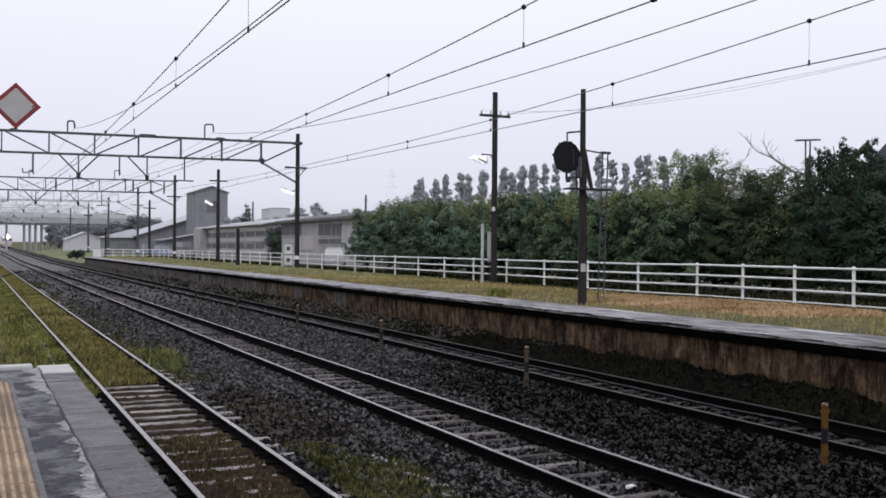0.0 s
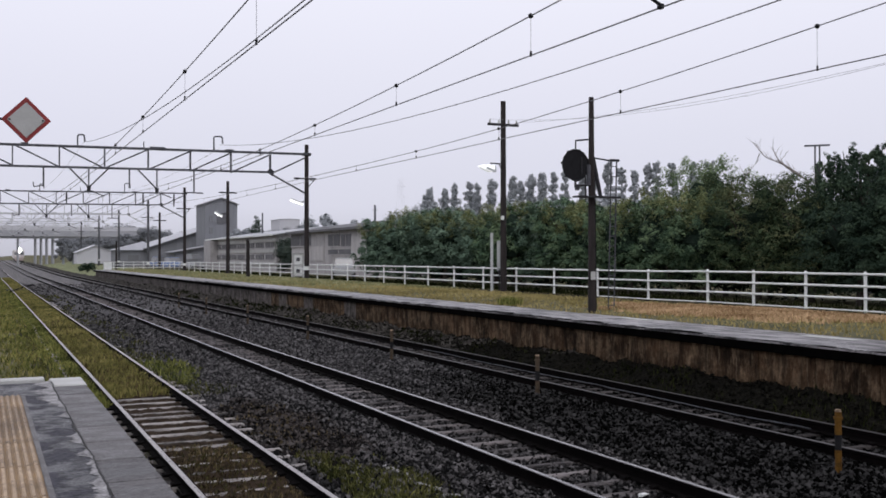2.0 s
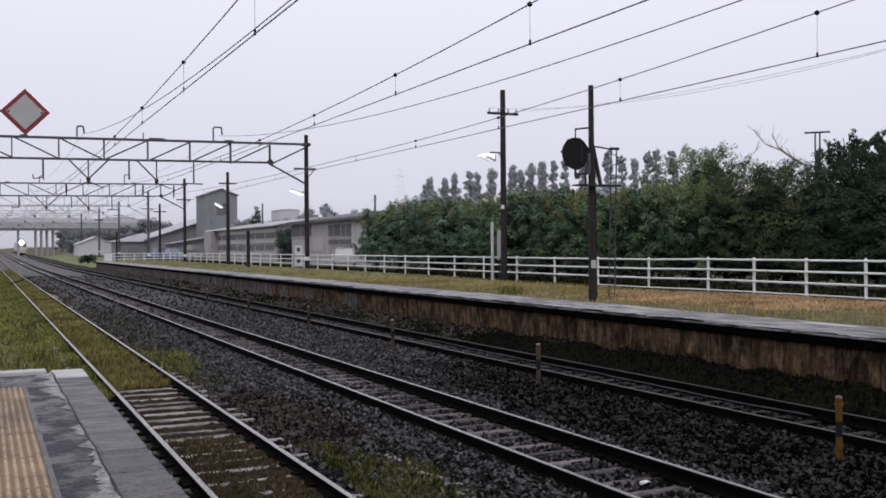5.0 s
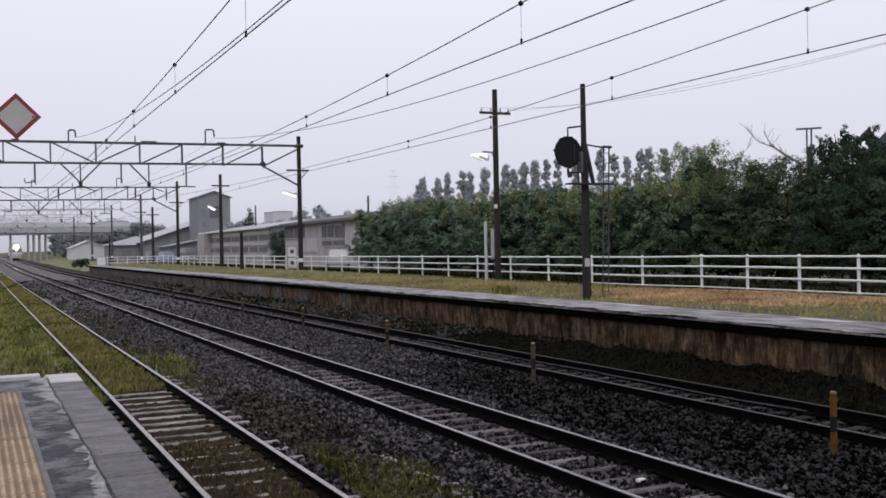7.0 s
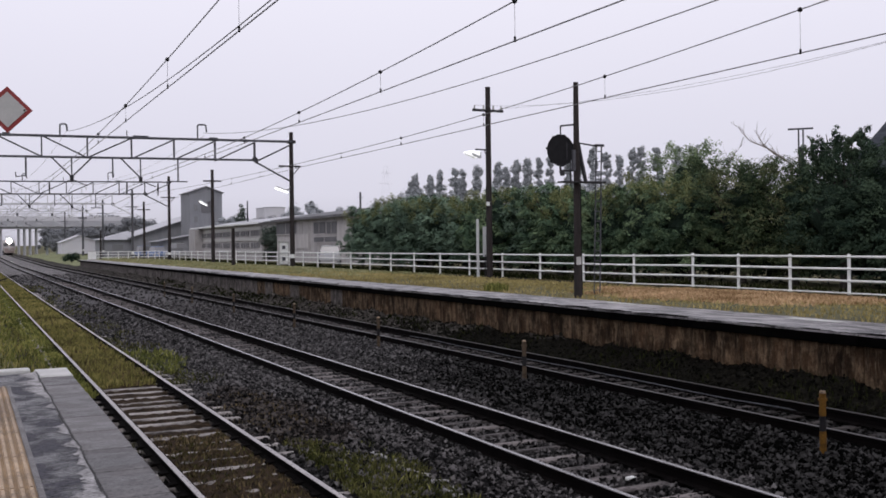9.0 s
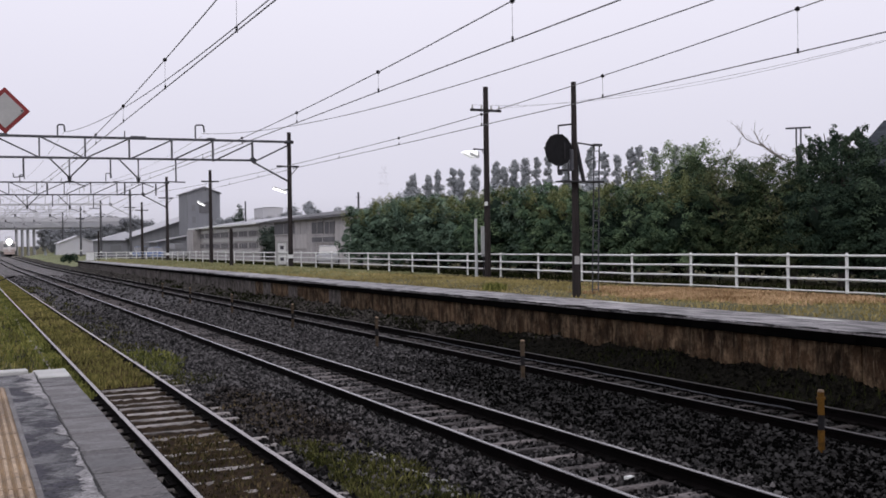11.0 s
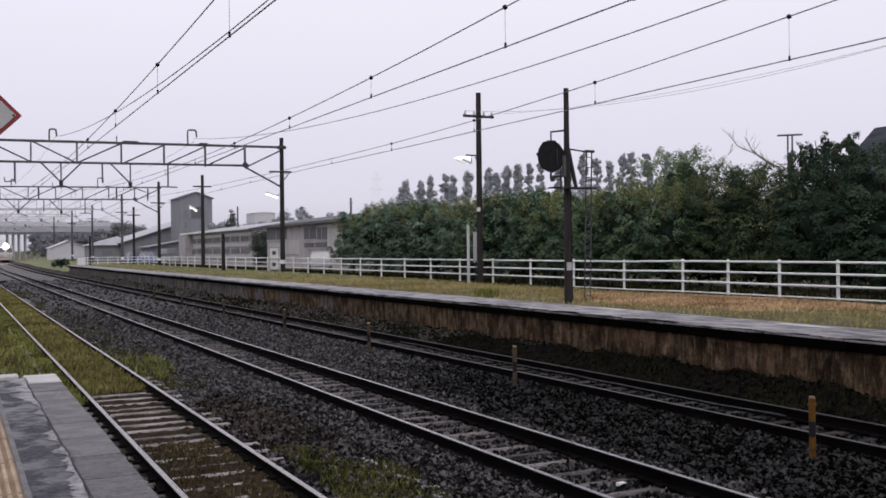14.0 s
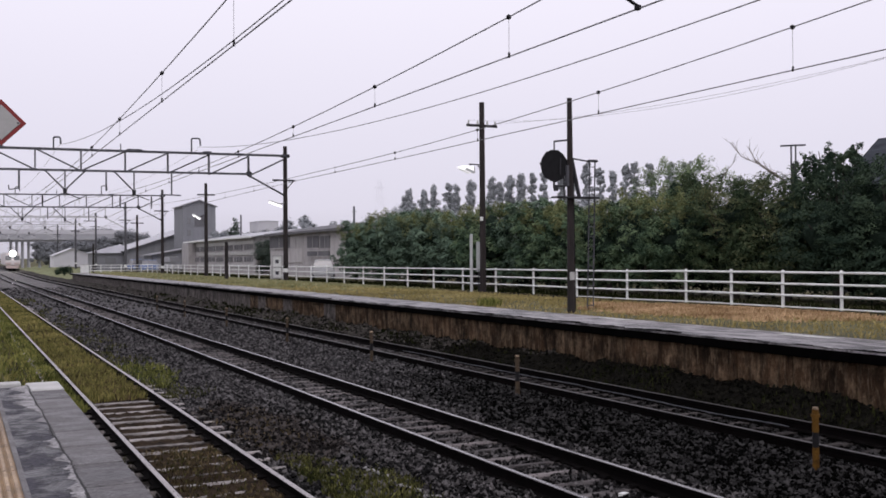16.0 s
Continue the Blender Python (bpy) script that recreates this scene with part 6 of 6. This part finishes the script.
cottage = pyramid_house()
part("window", boxes([((0.2, -0.03, 1.3), (1.6, 0.08, 0.8))]), M_WINDOW, cottage)
barn = gable_block("barn", "pale low barn in the mist beyond the platform", 15.9, 22.3, 194, 202, 1.2, 3.3, 4.6, M_PALEWALL, M_PALEWALL, 0.3)
gable_block("flat_block", "pale distant apartment block in the mist", 84, 90.5, 300, 310, 1.2, 14.2, 14.4, M_PALEWALL, M_PALEWALL, 0.2)

# house whose dark gable shows above the trees
house = gable_block("house", "house with a dark slate gable behind the trees", 33.0, 39.0, 16.0, 29.7, 0.75, 4.67, 7.2, M_HOUSEWALL, M_HOUSEWALL, 0.25)


# ---- vehicles parked behind the fence ----
def build_car(label, paint, x, y, rz, h=1.5):
    c = thing("car", label, "car", "parked cars", (x, y, 0.76))
    c.rotation_euler = (0, 0, rz)
    body = bevelled(boxes([((0, 0, 0.58), (1.66, 3.9, 0.62))]), 0.10, 2)
    part("body", body, paint, c)
    bm = boxes([((0, -0.1, h - 0.36), (1.48, 2.5, 0.66))])
    for v in bm.verts:
        if v.co.z > h - 0.3:
            v.co.x *= 0.84
            v.co.y *= 0.78
    part("cabin", bevelled(bm, 0.06, 2), M_WINDOW, c)
    part("roof", bevelled(boxes([((0, -0.1, h - 0.02), (1.24, 1.9, 0.05))]), 0.02), paint, c)
    for sx in (-0.76, 0.76):
        for sy in (-1.25, 1.25):
            wh = part("wheel", rods([((sx - 0.09, sy, 0.3), (sx + 0.09, sy, 0.3), 0.30)], 16), M_RUBBER, c)
            part("rim", rods([((sx - 0.10, sy, 0.3), (sx + 0.10, sy, 0.3), 0.18)], 12), M_PLATE, wh)
    for sx in (-0.6, 0.6):
        part("headlight", boxes([((sx, -1.95, 0.68), (0.3, 0.06, 0.14))]), M_PLATE, c)


build_car("white car parked behind the fence", M_CAR_WHITE, 25.2, 72.0, -0.30)
build_car("blue car parked in the works yard", M_CAR_BLUE, 24.0, 141.0, 0.2, 1.6)
build_car("white van parked in the works yard", M_CAR_WHITE, 25.6, 134.5, 0.3, 2.0)
build_car("blue car parked in the works yard", M_CAR_BLUE, 23.5, 150.0, 0.1, 1.7)


def build_notice():
    n = thing("notice_board", "white notice cabinet standing at the fence gap", "notice board", at=(20.15, 67.2, 0.85))
    part("frame", bevelled(boxes([((-0.36, 0, 0.86), (0.09, 0.12, 1.72)), ((0.36, 0, 0.86), (0.09, 0.12, 1.72)), ((0, 0, 1.70), (0.79, 0.12, 0.08)), ((0, 0, 0.9), (0.65, 0.12, 0.06)), ((0, 0, 0.12), (0.65, 0.12, 0.08))]), 0.006), M_PLATE, n, "pale grey metal frame")
    for z in (1.3, 0.5):
        pn = part("panel", boxes([((0, 0.01, z), (0.62, 0.04, 0.72))]), M_WHITE, n, "white notice panel")
        part("notice", boxes([((0, -0.02, z), (0.24, 0.02, 0.26))]), M_TRUSS, pn, "small grey notice")


build_notice()


def build_locker():
    b = thing("relay_cabinet", "white steel relay cabinet at the end of the platform", "cabinet", at=(12.75, 116.4, 0.92))
    part("body", bevelled(boxes([((0, 0, 0.48), (0.85, 0.5, 0.90))]), 0.02), M_WHITE, b)
    part("lid", bevelled(boxes([((0, 0, 0.95), (0.95, 0.6, 0.06))]), 0.01), M_PLATE, b)
    part("door", bevelled(boxes([((0, -0.26, 0.48), (0.7, 0.03, 0.72))]), 0.008), M_WHITE, b)


build_locker()


build_shrub(29.0, 98.6, 4.4, 3.6, M_LEAF_IVY, 501, "ivy-grown bush in the gap between two sheds", n=9000, size=(0.06, 0.13), name="shrub", wild=0)
# low dark crate stack at the end of the far platform
def build_verge_bush():
    t = thing("shrub", "low dark clipped bush on the verge beyond the platform", "shrub", at=(14.2, 156.0, 0.0 + rise(156.0)))
    part("trunk", rods([((0, 0, -0.3), (0, 0, 0.9), 0.08, 0.05)], 6), M_BARK, t)
    cs = [(-0.9 + 0.3 * k, 0.2 * math.sin(k * 2.1), 0.55 + 0.55 * (k % 3) / 2) for k in range(7)]
    rs = [0.48 + 0.06 * math.sin(k * 1.7) for k in range(7)]
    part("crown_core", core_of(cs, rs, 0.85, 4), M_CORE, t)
    v, f = leaf_cloud(cs, rs, 1500, (0.06, 0.14), 0.95, 41)
    cloud("crown", v, f, M_LEAF_DARK, t)


build_verge_bush()


# ---- misty distance ----
def build_far_woods():
    r = random.Random(21)
    spots = [(45.5, 118, 3.0, 5.6), (37.2, 112, 4.6, 7.0), (35.4, 113, 3.4, 6.2), (40.4, 112, 3.6, 6.3), (43.0, 113, 3.0, 5.9), (31.2, 131, 2.6, 5.7), (33.4, 130, 2.4, 5.4), (49.0, 116, 3.4, 5.9), (53.0, 114, 3.2, 5.6)]
    spots += [(25 + 5.2 * k + r.uniform(-1, 1), 296 + r.uniform(-6, 6), 7.5, 8.6 + 1.4 * math.sin(k * 0.7) + r.uniform(-0.6, 0.6)) for k in range(13)]
    spots += [(15.7, 226, 3.4, 5.7), (17.9, 228, 3.2, 5.2)]
    spots += [(20.5 + 2.6 * k, 243 + r.uniform(-3, 3), 4.6, float(np.interp(20.5 + 2.6 * k, [20, 27, 31, 35.5, 45], [5.0, 6.2, 7.3, 8.3, 7.0])) + r.uniform(-0.4, 0.3)) for k in range(9)]
    for i, (x, y, w, h) in enumerate(spots):
        t = thing("tree", "misty grey-green tree in the distance", "tree", "misty trees", (x, y, 0.75 + rise(y)))
        part("trunk", rods([((0, 0, -0.3), (0, 0, h * 0.6), 0.3, 0.12)], 7), M_PINE, t)
        cs = [(r.uniform(-0.5, 0.5) * w, r.uniform(-0.4, 0.4) * w, h * r.uniform(0.15, 0.90)) for _ in range(26)]
        rs = [w * r.uniform(0.11, 0.20) for _ in cs]
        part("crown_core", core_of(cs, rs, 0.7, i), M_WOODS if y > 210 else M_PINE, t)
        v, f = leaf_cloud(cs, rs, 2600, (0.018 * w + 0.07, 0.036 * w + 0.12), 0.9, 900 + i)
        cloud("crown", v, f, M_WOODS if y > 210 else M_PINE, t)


build_far_woods()


def build_ridge():
    """A low misty ridge rising beside the bridge, flat where the line runs on."""
    xs = np.linspace(-700, 1300, 120)
    top = 20 + 7 * np.sin(xs * 0.011 + 1.2) + 4 * np.sin(xs * 0.031) + 2.0 * np.sin(xs * 0.083 + 0.5) + 1.2 * np.sin(xs * 0.21)
    top = 3.3 + (top - 3.3) * np.clip((xs - 85) / 110, 0.04, 1)
    rows = [np.stack([xs, 0 * xs + 1150 - 120 * q, np.where(q > 0, 3.3 + (top - 3.3) * (1 - q) ** 0.8, top)], -1) for q in (0.0, 0.35, 0.7, 1.0)]
    rows.insert(0, np.stack([xs, 0 * xs + 1400, 0 * xs + 3.0], -1))
    n = len(xs)
    i = (np.arange(4)[:, None] * n + np.arange(n - 1)[None]).reshape(-1)
    tagged(cloud("ridge_backdrop", np.concatenate(rows), np.stack([i, i + n, i + n + 1, i + 1], -1), M_RIDGE), "low grey wooded ridge lost in the mist", "hill", kind="structure")


build_ridge()


def build_fir():
    t = thing("fir_tree", "small dark fir standing behind the works roofs", "tree", at=(32.75, 128.0, 0.75))
    part("trunk", rods([((0, 0, -0.3), (0, 0, 7.1), 0.16, 0.04)], 7), M_PINE, t)
    cs = [(0.8 * math.sin(k * 2.4) * (1 - k / 11), 0.8 * math.cos(k * 2.4) * (1 - k / 11), 1.4 + 0.545 * k) for k in range(11)]
    v, f = leaf_cloud(cs, [2.0 - 0.165 * k for k in range(11)], 6500, (0.08, 0.18), 0.6, 77)
    cloud("needles", v, f, M_LEAF_IVY, t)


build_fir()


def build_bridge():
    y = 262.0
    b = thing("road_bridge", "grey concrete road bridge over the tracks in the mist", "bridge", at=(0, y, 0))
    part("deck", boxes([((-4, 0, 8.25), (84, 8, 1.5))], 0.05), M_BRIDGE, b)
    parapet = part("parapet", boxes([((-4, -3.9, 9.5), (84, 0.3, 1.0))]), M_PALEWALL, b, "pale concrete parapet")
    part("girder", boxes([((-4, -3.2, 7.25), (84, 0.5, 0.5))]), M_BRIDGE, b)
    for x in (-22, -10, 7.75, 11.7, 13.0, 14.3, 15.7):
        for dy in (-2.6, 2.6):
            part("pier", rods([((x, dy, 0), (x, dy, 7.5), 0.20)], 12), M_BRIDGE, b)
    part("abutment", boxes([((46, 0, 3.7), (10, 7.6, 7.6))]), M_BRIDGE, b)
    for k in range(18):
        part("parapet_post", boxes([((-44 + 4.8 * k, -3.9, 10.4), (0.10, 0.10, 0.8))]), M_PALEWALL, parapet)
    part("parapet_rail", boxes([((-4, -3.9, 10.8), (84, 0.08, 0.08))]), M_PALEWALL, parapet)


build_bridge()


# ---- the train ----
def build_train():
    t = thing("train", "silver electric train approaching with its headlamp lit", "train", at=(TRACKS["far"], 320, 0))
    prof = bmesh.new()
    box(prof, (0, 10, 2.35), (2.9, 20, 2.55))
    bevelled(prof, 0.22, 3)
    body = part("body", prof, M_TRAIN, t)
    part("front_band", boxes([((0, -0.02, 1.45), (2.5, 0.06, 0.35))]), M_TRAINBAND, body)
    for x in (-0.78, 0.78):
        part("windscreen", bevelled(boxes([((x, -0.02, 2.55), (1.05, 0.06, 0.85))]), 0.02), M_WINDOW, body)
    part("end_door", boxes([((0, -0.03, 2.1), (0.5, 0.06, 1.9))]), M_TRAIN, body)
    # disc built oversized, so its shape takes in the glow round the lamp
    hl = part("headlamp_housing", rods([((0, 0.06, 3.45), (0, -0.10, 3.45), 0.62)], 20), M_PLATE, t)
    part("headlamp", rods([((0, -0.10, 3.45), (0, -0.16, 3.45), 0.54, 0.48)], 20), M_HEADLAMP, hl, "glowing white headlamp")
    part("skirt", boxes([((0, 0.3, 0.75), (2.4, 0.5, 0.6))], 0.05), M_TRAINBAND, t)
    for yb in (3.0, 16.8):
        bg = part("bogie", boxes([((0, yb, 0.62), (2.0, 2.6, 0.30))], 0.03), M_BLACK, t)
        for sy in (-1.05, 1.05):
            part("wheelset", rods([((-0.62, yb + sy, 0.43), (0.62, yb + sy, 0.43), 0.43)], 18), M_RAIL, bg)
    part("pantograph", rods([((-0.5, 6, 3.65), (-0.5, 7.0, 4.4), 0.03), ((0.5, 6, 3.65), (0.5, 7.0, 4.4), 0.03), ((-0.8, 6.2, 4.66), (0.8, 6.2, 4.66), 0.03), ((0, 7.0, 4.4), (0, 6.2, 4.66), 0.03)], 6), M_STEEL, t)
    return t


train = build_train()
TRAIN_Y = [(0.0, 327.5), (2.0, 322.5), (4.0, 313.0), (6.5, 292.5), (8.0, 279.0), (9.0, 271.5), (11.5, 252.5), (13.0, 237.5), (14.5, 226.5), (16.0, 215.0)]


def motions():
    walk(train, [(t, pose(TRACKS["far"], y, rise(y) + 0.0, -0.34, 0, 0) @ pose(0, 0, 0, 0.68, 0, 0)) for t, y in TRAIN_Y])


motions()
